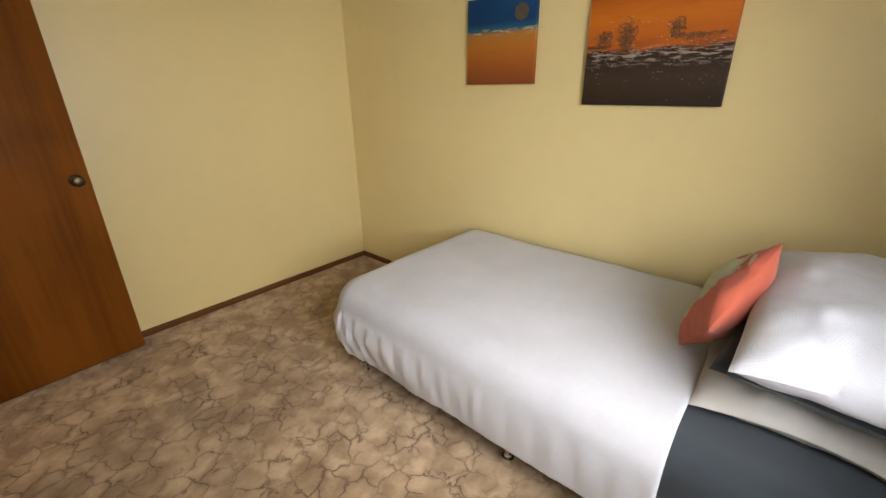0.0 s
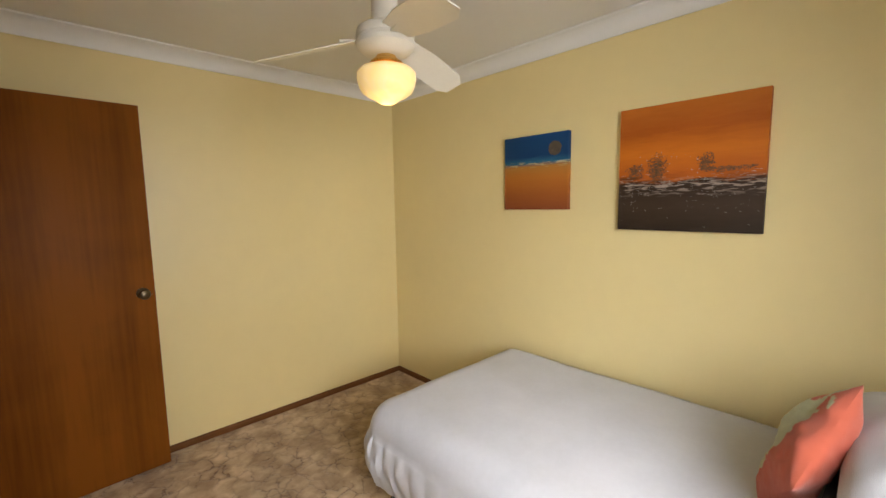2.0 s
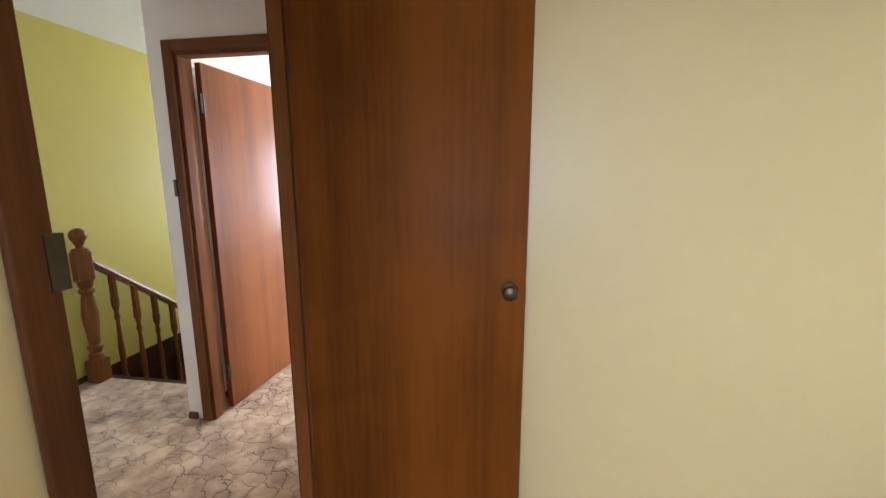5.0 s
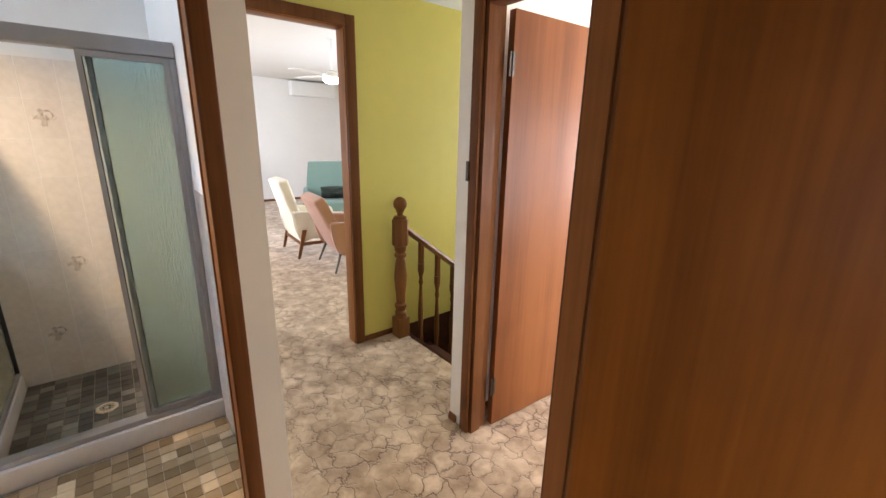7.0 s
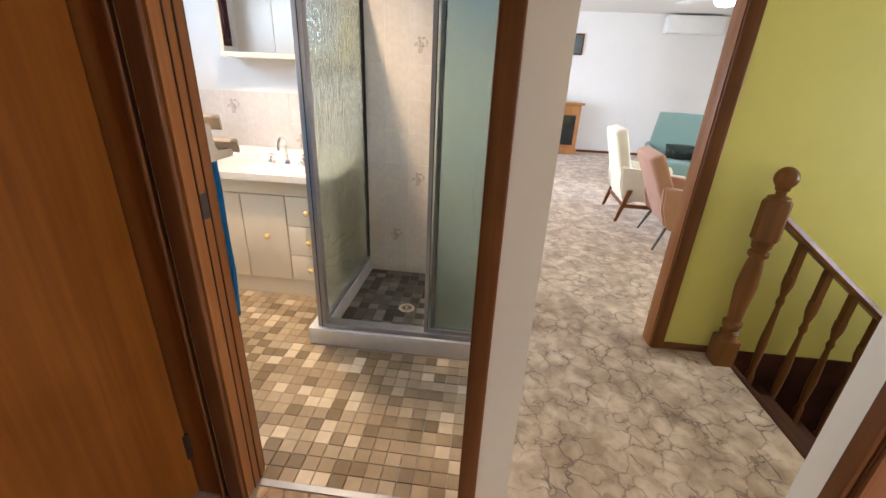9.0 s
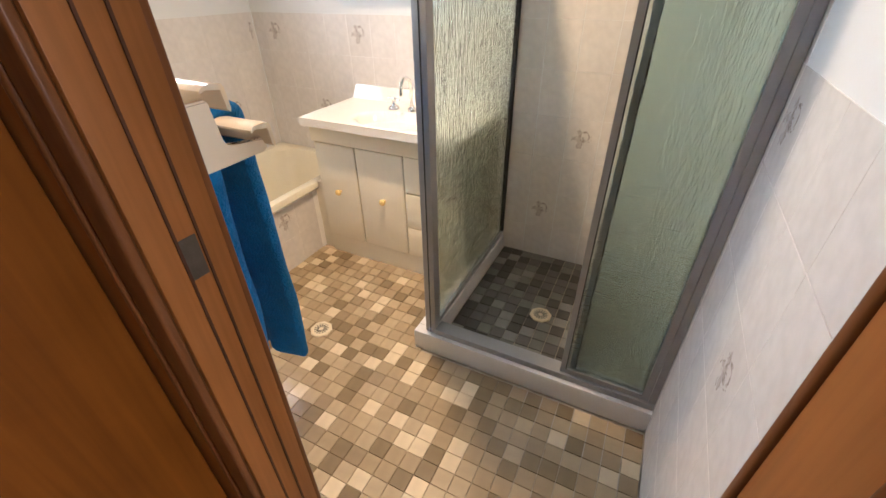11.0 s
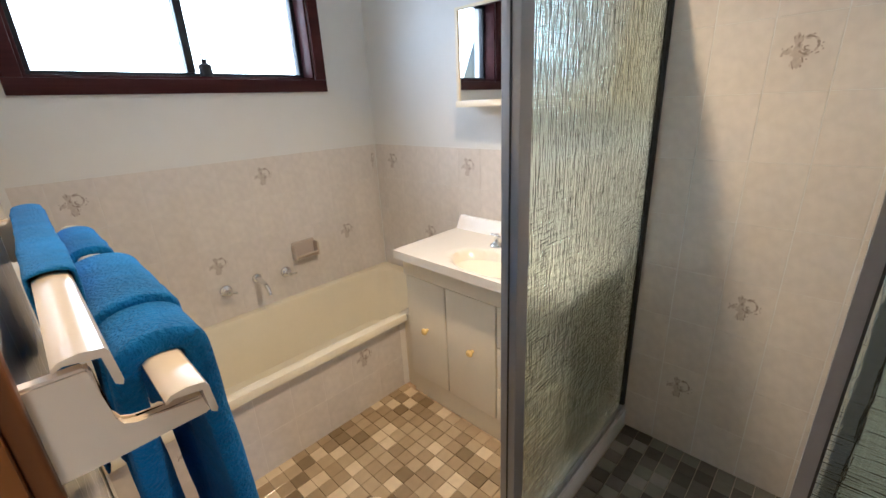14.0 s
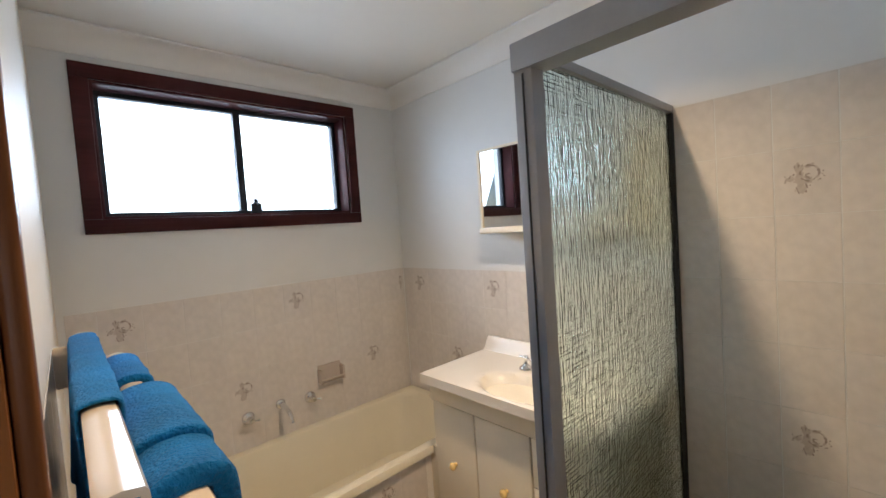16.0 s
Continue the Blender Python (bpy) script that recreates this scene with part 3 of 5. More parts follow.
structure("wall_stair_east", boxes((-3.72, -3.66, 0.52, 4.2, 0, H)), M["hall"], "pale cream painted wall between stairwell and room")
# end wall out of view; its opening is added to let lamp light in
structure("wall_stair_north", boxes((-4.8, -3.72, 4.1, 4.2, -2.9, 0.65), (-4.8, -4.7, 4.1, 4.2, 0.65, 2.05), (-3.82, -3.72, 4.1, 4.2, 0.65, 2.05), (-4.8, -3.72, 4.1, 4.2, 2.05, H)), M["green"], "lime green painted stairwell end wall with an added window opening")
# walls below floor level, dark brown under the green
structure("wall_stair_lower", boxes((-4.9, -4.8, 0.70, 4.2, -2.9, -0.004), (-3.72, -3.6, 0.80, 4.2, -2.9, -0.07), (-4.8, -3.72, 0.70, 0.78, -2.9, -0.07)), M["stair"], "dark brown walls below the stair landing")
structure("wall_room_east", boxes((-0.6, -0.4, 0.1, 1.2, 0, H), (-0.6, -0.4, 3.2, 4.3, 0, H), (-0.6, -0.4, 1.2, 3.2, 0, 0.6), (-0.6, -0.4, 1.2, 3.2, 2.1, H)), M["hall"], "pale cream painted room wall with a window")
# the north opening is added, out of view, for the lamp behind it
structure("wall_room_north", boxes((-3.66, -3.4, 4.1, 4.2, 0, H), (-1.6, -0.6, 4.1, 4.2, 0, H), (-3.4, -1.6, 4.1, 4.2, 0, 0.6), (-3.4, -1.6, 4.1, 4.2, 2.1, H)), M["hall"], "pale cream painted room end wall with an added window opening")
structure("wall_room_south", boxes((-2.6, -0.6, 0.42, 0.52, 0, H)), M["hall"], "pale cream painted room wall beside the doorway")
structure("wall_living_west", boxes((-12.1, -12.0, -3.7, 4.2, 0, HL)), M["white_wall"], "white painted far living room wall")
structure("wall_living_north", boxes((-12.0, -9.1, 4.1, 4.3, 0, HL), (-6.1, -4.9, 4.1, 4.3, 0, HL), (-9.1, -6.1, 4.1, 4.3, 0, 0.5), (-9.1, -6.1, 4.1, 4.3, 2.2, HL)), M["white_wall"], "white painted living room wall with a window")
structure("wall_living_south", boxes((-12.0, -10.3, -3.8, -3.6, 0, HL), (-6.9, -5.55, -3.8, -3.6, 0, HL), (-10.3, -6.9, -3.8, -3.6, 0, 0.5), (-10.3, -6.9, -3.8, -3.6, 2.2, HL)), M["white_wall"], "white painted living room wall with a window")


# ---- structure: cornices and skirting ----
def cove(name, axis, a, b, wall, side, size=0.085):
    """A coved plaster cornice along one axis; wall is the wall's face, side the way into the room."""
    pts = [(0, 0), (0, -size), (0.008, -size)] + [(0.008 + (size - 0.012) * (1 - math.cos(t)), -size + 0.004 + (size - 0.014) * math.sin(t)) for t in [k * math.pi / 16 for k in range(9)]] + [(size, -0.008), (size, 0)]
    bm = prism(bmesh.new(), [(wall + side * u, H + v - 0.002) for u, v in pts], axis, a, b)
    return structure(name, bm, M["cornice"], "white coved plaster cornice under the ceiling", "cornice", True)


cove("cornice_1", "x", -2.6, 0, 0.0, -1)
cove("cornice_2", "y", -3.46, 0, 0.0, -1)
cove("cornice_3", "y", -3.46, 0, -2.6, 1)
cove("cornice_4", "x", -2.6, 0, -3.46, 1)
cove("cornice_6", "x", -5.435, -3.695, -3.2, 1, 0.10)
cove("cornice_7", "y", -3.2, -0.58, -5.435, 1, 0.10)


def skirting(name, axis, a, b, wall, side, h=0.042, t=0.014):
    pts = [(0.001, 0.001), (t, 0.001), (t, h - 0.012), (t - 0.006, h - 0.003), (0.001, h)]
    bm = prism(bmesh.new(), [(wall + side * u, v) for u, v in pts], axis, a, b)
    return structure(name, bm, M["trim_h"], "narrow dark stained timber skirting", "skirting")


skirting("baseboard_1", "x", -2.58, -0.001, 0, -1)
skirting("baseboard_2", "y", -3.46, -0.015, 0, -1)
skirting("baseboard_3", "y", -3.46, -1.10, -2.6, 1)
skirting("baseboard_4", "y", 0.44, 0.72, -4.8, 1, 0.04)
skirting("baseboard_5", "y", 0.55, 4.1, -3.66, 1)
skirting("baseboard_6", "y", -3.5, 4.1, -12.0, 1, 0.05)
skirting("baseboard_7", "x", -3.72, -3.665, 0.41, -1)
structure("stair_trim", boxes((-4.799, -4.786, 0.78, 4.1, -0.13, 0.03), bevel=0.004), M["stair"], "dark timber trim along the stairwell wall", "trim")


# ---- doors and their frames ----
def architrave(frame_ob, axis, at, side, a, b, top, w=0.066, t=0.017):
    """Two uprights and a head round an opening; axis: the way the wall runs."""
    def bar(u0, u1, z0, z1, horizontal=False):
        bm = bmesh.new()
        p, q = sorted((at, at + side * t))
        if axis == "y":
            box(bm, p, q, u0, u1, z0, z1, bevel=0.006, seg=3)
        else:
            box(bm, u0, u1, p, q, z0, z1, bevel=0.006, seg=3)
        part("architrave", bm, M["trim_h"] if horizontal and axis == "x" else M["trim"], frame_ob)
    bar(a - w, a, 0, top + w)
    bar(b, b + w, 0, top + w)
    bar(a + 0.0005, b - 0.0005, top, top + w, True)


def lining(frame_ob, axis, p, q, a, b, top, t=0.028, stop=None, timber="jamb"):
    """Jamb lining through the wall, with door stops."""
    def bar(u0, u1, z0, z1, pp, qq, name="jamb"):
        bm = bmesh.new()
        if axis == "y":
            box(bm, pp, qq, u0, u1, z0, z1, bevel=0.002)
        else:
            box(bm, u0, u1, pp, qq, z0, z1, bevel=0.002)
        part(name, bm, M[timber], frame_ob)
    bar(a - t, a, 0, top + t, p, q)
    bar(b, b + t, 0, top + t, p, q)
    bar(a + 0.0005, b - 0.0005, top, top + t, p, q)
    if stop:
        s0, s1 = stop
        bar(a + 0.0005, a + 0.012, 0, top - 0.001, s0, s1, "door_stop")
        bar(b - 0.012, b - 0.0005, 0, top - 0.001, s0, s1, "door_stop")
        bar(a + 0.0125, b - 0.0125, top - 0.013, top - 0.001, s0, s1, "door_stop")


def door_frame(name, label):
    return tagged(new(name), label, "door frame", kind="structure")


f1 = door_frame("door_frame_1", "dark stained timber frame of the bedroom doorway")
lining(f1, "y", -2.702, -2.598, -1.02, -0.138, 2.057, stop=(-2.70, -2.645))
architrave(f1, "y", -2.598, 1, -1.03, -0.131, 2.064)
architrave(f1, "y", -2.702, -1, -1.03, -0.131, 2.064)
f2 = door_frame("door_frame_2", "dark stained timber frame of the open hall doorway")
lining(f2, "x", 0.408, 0.522, -3.56, -2.78, 2.057, stop=(0.41, 0.475), timber="trim")
architrave(f2, "x", 0.408, -1, -3.567, -2.773, 2.064, 0.055)
f3 = door_frame("door_frame_3", "red-brown timber frame of the bathroom doorway")
lining(f3, "y", -3.697, -3.583, -1.402, -0.655, 2.045)
architrave(f3, "y", -3.583, 1, -1.409, -0.664, 2.052, 0.055)
architrave(f3, "y", -3.697, -1, -1.409, -0.66, 2.052, 0.03)
# two thin dark strips stand for the shade in the jamb's grooves
for u in (-3.625, -3.66):
    part("groove_bead", boxes((u - 0.002, u + 0.002, -1.4015, -1.3985, 0, 2.04)), M["stair"], f3)
f4 = door_frame("door_frame_4", "dark stained timber frame of the hall cupboard")
lining(f4, "x", -1.64, -1.498, -3.582, -2.76, 2.057)
architrave(f4, "x", -1.498, 1, -3.567, -2.773, 2.064, 0.055)
f5 = door_frame("door_frame_5", "dark stained timber frame of the living room opening")
lining(f5, "y", -4.902, -4.798, -0.44, 0.372, 2.16)
architrave(f5, "y", -4.798, 1, -0.41, 0.378, 2.166, 0.068)


def knob(leaf, x, y, z, way):
    """A round knob on a rose; way is the unit direction it points."""
    turn = Vector(way).to_track_quat("Z", "Y").to_matrix().to_4x4()
    bm = lathe(bmesh.new(), [(0.0, 0), (0.031, 0), (0.031, 0.004), (0.026, 0.008), (0.012, 0.010), (0.010, 0.030), (0.014, 0.036), (0.024, 0.042), (0.0275, 0.052), (0.024, 0.062), (0.012, 0.067), (0, 0.067)], 28, (x, y, z), turn)
    part("door_knob", bm, M["brass"], leaf, "round antique brass knob")


def hinge(leaf, x, y, z, h=0.1):
    part("hinge", lathe(boxes((x - 0.016, x + 0.016, y - 0.0015, y + 0.0015, z - h / 2, z + h / 2)), [(0.0065, -h / 2), (0.0065, h / 2)], 10, (x, y, z)), M["steel"], leaf, "dark steel butt hinge")


LEAF = 0.833
bm = box(bmesh.new(), 0, LEAF, -0.018, 0.018, 0.012, 2.045, bevel=0.002)
door1 = tagged(part("door_1", bm, M["door"]), "varnished red-brown veneer bedroom door standing open", "door", kind="structure")
knob(door1, LEAF - 0.057, -0.018, 1.032, (0, -1, 0))
knob(door1, LEAF - 0.057, 0.018, 1.032, (0, 1, 0))
part("latch_plate", boxes((LEAF - 0.0005, LEAF + 0.0015, -0.012, 0.012, 0.97, 1.04)), M["brass"], door1)
for z in (0.2, 1.83):
    hinge(door1, -0.003, 0.015, z)
door1.matrix_world = pose(-2.616, -0.158, 0, 0, 0, 3.0)

door2 = tagged(part("door_2", box(bmesh.new(), 0, 0.80, -0.018, 0.018, 0.012, 2.045, bevel=0.002), M["door_gloss_lit"]), "varnished veneer door standing open into a bright room", "door", kind="structure")
knob(door2, 0.74, -0.018, 1.0, (0, -1, 0))
for z in (0.25, 1.83):
    hinge(door2, -0.003, -0.017, z)
door2.matrix_world = pose(-3.542, 0.540, 0, 0, 0, 87)

door4 = tagged(part("door_3", box(bmesh.new(), 0, 0.812, -0.018, 0.018, 0.012, 2.045, bevel=0.002), M["door"]), "varnished red-brown cupboard door, closed", "door", kind="structure")
for z in (0.23, 1.83):
    hinge(door4, -0.003, 0.02, z)
knob(door4, 0.75, 0.018, 1.0, (0, 1, 0))
door4.matrix_world = pose(-3.577, -1.60, 0, 0, 0, 0)

part("strike_plate", boxes((-2.64, -2.5965, -1.0205, -1.0185, 1.25, 1.345), (-2.599, -2.5785, -1.048, -1.018, 1.25, 1.345)), M["steel"], f1, "dark strike plate")
part("strike_plate", boxes((-3.655, -3.625, -1.4025, -1.4005, 1.03, 1.10)), M["steel"], f3, "dark strike plate with a slot")
part("catch", boxes((-3.630, -3.613, 0.383, 0.395, 1.33, 1.42), bevel=0.003), M["steel"], f2, "small dark metal catch")

structure("door_threshold", boxes((-3.66, -3.632, -1.40, -0.656, -0.002, 0.006), bevel=0.002), M["alu"], "thin metal strip between carpet and tiles", "threshold")

switch = tagged(part("light_switch", box(bmesh.new(), -2.5995, -2.588, -1.265, -1.19, 1.285, 1.405, bevel=0.003), M["plastic"]), "white plastic light switch plate on the wall", "light switch")
part("rocker", box(bmesh.new(), -2.589, -2.581, -1.236, -1.219, 1.335, 1.36, bevel=0.002), M["plastic"], switch)


# ---- windows ----
def window(name, label, x0, x1, z0, z1, ya, yb, yt, split, trim_w, into=1):
    """A two-light window in a wall that runs along x: lining, architrave, frame and panes."""
    win = tagged(new(name), label, "window", kind="structure")
    for nm, a in (("lining", (x0, x1, ya, yb, z0, z0 + 0.012)), ("lining", (x0, x1, ya, yb, z1 - 0.012, z1)), ("lining", (x0, x0 + 0.012, ya, yb, z0 + 0.012, z1 - 0.012)), ("lining", (x1 - 0.012, x1, ya, yb, z0 + 0.012, z1 - 0.012))):
        part(nm, box(bmesh.new(), *a, bevel=0.001), M["win_trim"], win)
    w = trim_w
    for a in ((x0 - w, x1 + w, yb, yt, z0 - w, z0), (x0 - w, x1 + w, yb, yt, z1, z1 + w), (x0 - w, x0, yb, yt, z0, z1), (x1, x1 + w, yb, yt, z0, z1)):
        part("architrave", box(bmesh.new(), *a, bevel=0.004), M["win_trim"], win)
    yf0, yf1 = ya + 0.02, ya + 0.06
    i0, i1, j0, j1 = x0 + 0.013, x1 - 0.013, z0 + 0.013, z1 - 0.013
    for a in ((i0, i1, yf0, yf1, j0, j0 + 0.022), (i0, i1, yf0, yf1, j1 - 0.022, j1), (i0, i0 + 0.022, yf0, yf1, j0 + 0.022, j1 - 0.022), (i1 - 0.022, i1, yf0, yf1, j0 + 0.022, j1 - 0.022), (split - 0.018, split + 0.018, yf0, yf1 + 0.012, j0 + 0.022, j1 - 0.022)):
        part("window_frame", box(bmesh.new(), *a, bevel=0.002), M["win_alu"], win)
    for a, b in ((i0 + 0.022, split - 0.018), (split + 0.018, i1 - 0.022)):
        p = part("pane", boxes((a, b, yf0 + 0.018, yf0 + 0.022, j0 + 0.022, j1 - 0.022)), M["pane"], win)
        p.visible_shadow = False
    return win


window("window_1", "wide dark timber bathroom window with two panes", WX0, WX1, WZ0, WZ1, -3.36, -3.2, -3.182, -4.472, 0.062)
window("window_2", "bedroom window with dark timber frame", -2.43, -1.13, 0.9, 2.06, -3.60, -3.46, -3.442, -1.78, 0.06)


# ---- bedroom: bed ----
def rounded_out(px, py, x0, x1, y0, y1, r):
    """Nearest point on a rectangle shrunk by r, with the distance and direction outwards."""
    nx, ny = min(max(px, x0 + r), x1 - r), min(max(py, y0 + r), y1 - r)
    d = Vector((px - nx, py - ny))
    return nx, ny, d.length, (d.normalized() if d.length > 1e-6 else Vector((0, 0)))


BX0, BX1, BY0, BY1, BTOP = -1.15, -0.07, -3.44, -1.20, 0.540
bed = thing("bed", (-0.6, -2.3, 0), "single divan bed with dark grey fitted sheet", "bed")
pid(part("base", box(bmesh.new(), BX0 + 0.05, BX1 - 0.02, BY0 + 0.02, BY1 - 0.05, 0.15, 0.27, bevel=0.03, seg=3), M["grey"], bed), bed)
pid(part("mattress", box(bmesh.new(), BX0 + 0.03, BX1 - 0.01, BY0, BY1 - 0.03, 0.272, 0.515, bevel=0.095, seg=6), M["grey"], bed, "mattress in a slate grey fitted sheet"), bed)
for cx, cy in ((-1.07, -1.36), (-1.07, -2.27), (-1.07, -3.15), (-0.16, -1.36), (-0.16, -2.27), (-0.16, -3.15)):
    bm = lathe(bmesh.new(), [(0.0, 0.152), (0.03, 0.152), (0.03, 0.146), (0.012, 0.144), (0.012, 0.085), (0.018, 0.08), (0.018, 0.066), (0.026, 0.062), (0.026, 0.05), (0.0, 0.05)], 14, (cx, cy, 0))
    lathe(bm, [(0, -0.011), (0.022, -0.011), (0.026, -0.006), (0.026, 0.006), (0.022, 0.011), (0, 0.011)], 18, (cx, cy, 0.026), Matrix.Rotation(radians(90), 4, "Y"))
    pid(part("castor", bm, M["chrome"], bed, "small chrome castor"), bed)


def coverlet():
    """A cloth laid over the mattress that hangs down the side and the foot, pleated round the corner."""
    bm = bmesh.new()
    r = 0.14
    xs = [BX0 + r + (BX1 + 0.02 - BX0 - r) * k / 50 for k in range(51)]
    ys = [-2.80 + (BY1 - r + 2.80) * k / 90 for k in range(91)]
    ring = [(BX0 + r, y, -1.0, 0.0) for y in ys]
    ring += [(BX0 + r, BY1 - r, -math.cos(t), math.sin(t)) for t in [math.pi / 2 * k / 64 for k in range(1, 64)]]
    ring += [(x, BY1 - r, 0.0, 1.0) for x in xs]

    def soft(p):
        p.z += 0.004 * noise.noise(Vector((p.x * 3, p.y * 3, p.z))) + 0.002 * noise.noise(Vector((p.x * 9, p.y * 6, 3)))
        return p
    top = [[bm.verts.new(soft(Vector((x, y, BTOP + 0.006)))) for y in ys] for x in xs]
    for p, q in zip(top, top[1:]):
        for k in range(len(ys) - 1):
            bm.faces.new((p[k], q[k], q[k + 1], p[k + 1]))
    skirt = []
    for nx, ny, wx, wy in ring:
        turn = math.atan2(wy, -wx)
        along = (ny + 2.8) + turn * 0.25 + (nx - BX0 - r)
        near = math.exp(-((along - 1.62) / 0.55) ** 2)
        hem = 0.180 - 0.024 * near + 0.006 * math.sin(along * 5)
        col = []
        for k in range(9):
            t = math.pi / 2 * k / 8
            col.append(bm.verts.new(soft(Vector((nx + wx * r * math.sin(t), ny + wy * r * math.sin(t), BTOP + 0.006 - r * (1 - math.cos(t)))))))
        z1 = BTOP + 0.006 - r
        for k in range(1, 25):
            f = k / 24
            lean = 1.7 * f * (0.25 + near)
            pleat = math.sin(along * 62 + 2.2 * lean + 1.8 * math.sin(along * 9)) + 0.6 * math.sin(along * 121 - lean + 2 * math.sin(along * 5))
            fold = (0.003 + 0.007 * near) * pleat * f ** 0.35 * (1 - 0.75 * f ** 3) + 0.014 * f * noise.noise(Vector((along * 4.5, f * 1.6, 2)))
            belly = (0.006 + 0.026 * near) * math.sin(math.pi * min(1, f * 1.05) ** 0.8) - 0.012 * near * f
            out = r + belly + fold
            z = z1 + (hem - z1) * f
            col.append(bm.verts.new(Vector((nx + wx * out, ny + wy * out, z + 0.003 * noise.noise(Vector((along * 20, f, 5))) * f))))
        skirt.append(col)
    for p, q in zip(skirt, skirt[1:]):
        for k in range(len(p) - 1):
            bm.faces.new((p[k], p[k + 1], q[k + 1], q[k]))
    bmesh.ops.remove_doubles(bm, verts=bm.verts, dist=0.0003)
    bmesh.ops.recalc_face_normals(bm, faces=bm.faces)
    ob = part("coverlet", bm, M["cover"])
    so = ob.modifiers.new("thickness", "SOLIDIFY")
    so.thickness, so.offset = 0.004, 0.0
    return tagged(ob, "white waffle-weave coverlet draped over the bed in folds", "bedspread")


coverlet()


def pillow(name, material, label, w, d, h, m, puff=0.55, sag=0.0, category="pillow", seed=0):
    """A stuffed case: two bellied sheets sewn at the edge, with pinched corners."""
    bm = bmesh.new()
    n = 48
    sides = []
    for s in (1, -1):
        g = []
        for i in range(n + 1):
            row = []
            for j in range(n + 1):
                a, b = 2 * i / n - 1, 2 * j / n - 1
                full = max(0.0, (1 - abs(a) ** 2.6) * (1 - abs(b) ** 2.6)) ** puff
                pinch = 1 - 0.05 * (abs(a) ** 4 * (1 - abs(b) ** 2) + abs(b) ** 4 * (1 - abs(a) ** 2))
                z = s * h * 0.5 * full
                z += 0.024 * full * noise.noise(Vector((a * 2.2, b * 2.2, seed + s))) + 0.013 * full * noise.noise(Vector((a * 5, b * 4, seed + s * 3))) + 0.005 * full * noise.noise(Vector((a * 11, b * 8, seed + s * 5)))
                z -= sag * 0.8 * max(0.0, -b) ** 3 * (1 + noise.noise(Vector((a * 3, 0, seed))))
                z -= sag * (abs(a) ** 2 + abs(b) ** 2) * 0.5
                row.append(bm.verts.new((a * w / 2 * pinch, b * d / 2 * pinch, z)))
            g.append(row)
        sides.append(g)
        for p, q in zip(g, g[1:]):
            for k in range(n):
                f = (p[k], q[k], q[k + 1], p[k + 1])
                bm.faces.new(f if s > 0 else tuple(reversed(f)))
    bmesh.ops.remove_doubles(bm, verts=bm.verts, dist=0.0004)
    ob = part(name, bm, material)
    ob.matrix_world = m
    return tagged(ob, label, category)


pillow("pillow", M["offwhite"], "flat off-white pillow lying on the grey sheet", 0.74, 0.50, 0.12, pose(-0.56, -3.03, 0.580, 0, 0, 3), puff=0.5, sag=0.03, seed=1)
pillow("pillow", M["grey"], "slate grey pillow in the middle of the stack", 0.74, 0.48, 0.13, pose(-0.58, -3.08, 0.685, 2, 0, -2), seed=2)
pillow("pillow", M["pillow"], "plump white ribbed pillow on top of the stack", 0.82, 0.54, 0.25, pose(-0.61, -3.13, 0.815, 3, -3, 2), puff=0.5, sag=0.05, seed=3)
cushion = pillow("cushion", M["coral"], "coral square cushion with pale leaf print", 0.36, 0.36, 0.13, pose(-0.61, -2.80, 0.765, -66, 0, -1) @ pose(0, 0, 0, 0, 0, 45), category="cushion", seed=5)


# the print: a large leaf and sprigs woven into the face
cushion.data.materials.append(M["leaf_print"])
for poly in cushion.data.polygons:
    c = poly.center
    if c.z > 0:
        for cx, cy, rx, ry, turn in ((0.0, 0.0, 0.15, 0.085, 0.785), (-0.13, -0.15, 0.05, 0.012, 0.8), (-0.15, -0.10, 0.03, 0.009, 1.9)):
            u = (c.x - cx) * math.cos(turn) + (c.y - cy) * math.sin(turn)
            v = -(c.x - cx) * math.sin(turn) + (c.y - cy) * math.cos(turn)
            if (u / rx) ** 2 + (v / ry) ** 2 < 1 + 0.3 * noise.noise(c * 60):
                poly.material_index = 1

# ---- bedroom: canvases ----
small = tagged(part("painting", box(bmesh.new(), -0.032, -0.001, -1.677, -1.229, 1.454, 1.897, bevel=0.003), M["sea"]), "small square canvas, blue over orange sand", "painting")
big = tagged(part("painting", box(bmesh.new(), -0.034, -0.001, -2.572, -1.968, 1.352, 1.948, bevel=0.003), M["dusk"]), "large canvas of dark trees under orange sky", "painting")


def blot(parent, y, z, r, material, x, seed, name, ragged=0.25, squash=1.0):
    bm = bmesh.new()
    k = 28
    vs = [bm.verts.new((x, y + r * (1 + ragged * noise.noise(Vector((math.cos(2 * math.pi * i / k) * 2.5, math.sin(2 * math.pi * i / k) * 2.5, seed)))) * math.cos(2 * math.pi * i / k), z + squash * r * (1 + ragged * noise.noise(Vector((math.cos(2 * math.pi * i / k) * 2.5, math.sin(2 * math.pi * i / k) * 2.5, seed + 9)))) * math.sin(2 * math.pi * i / k))) for i in range(k)]
    bm.faces.new(vs)
    part(name, bm, material, parent)


blot(small, -1.592, 1.807, 0.042, M["sun_disc"], -0.0335, 1, "painted_sun", 0.15)


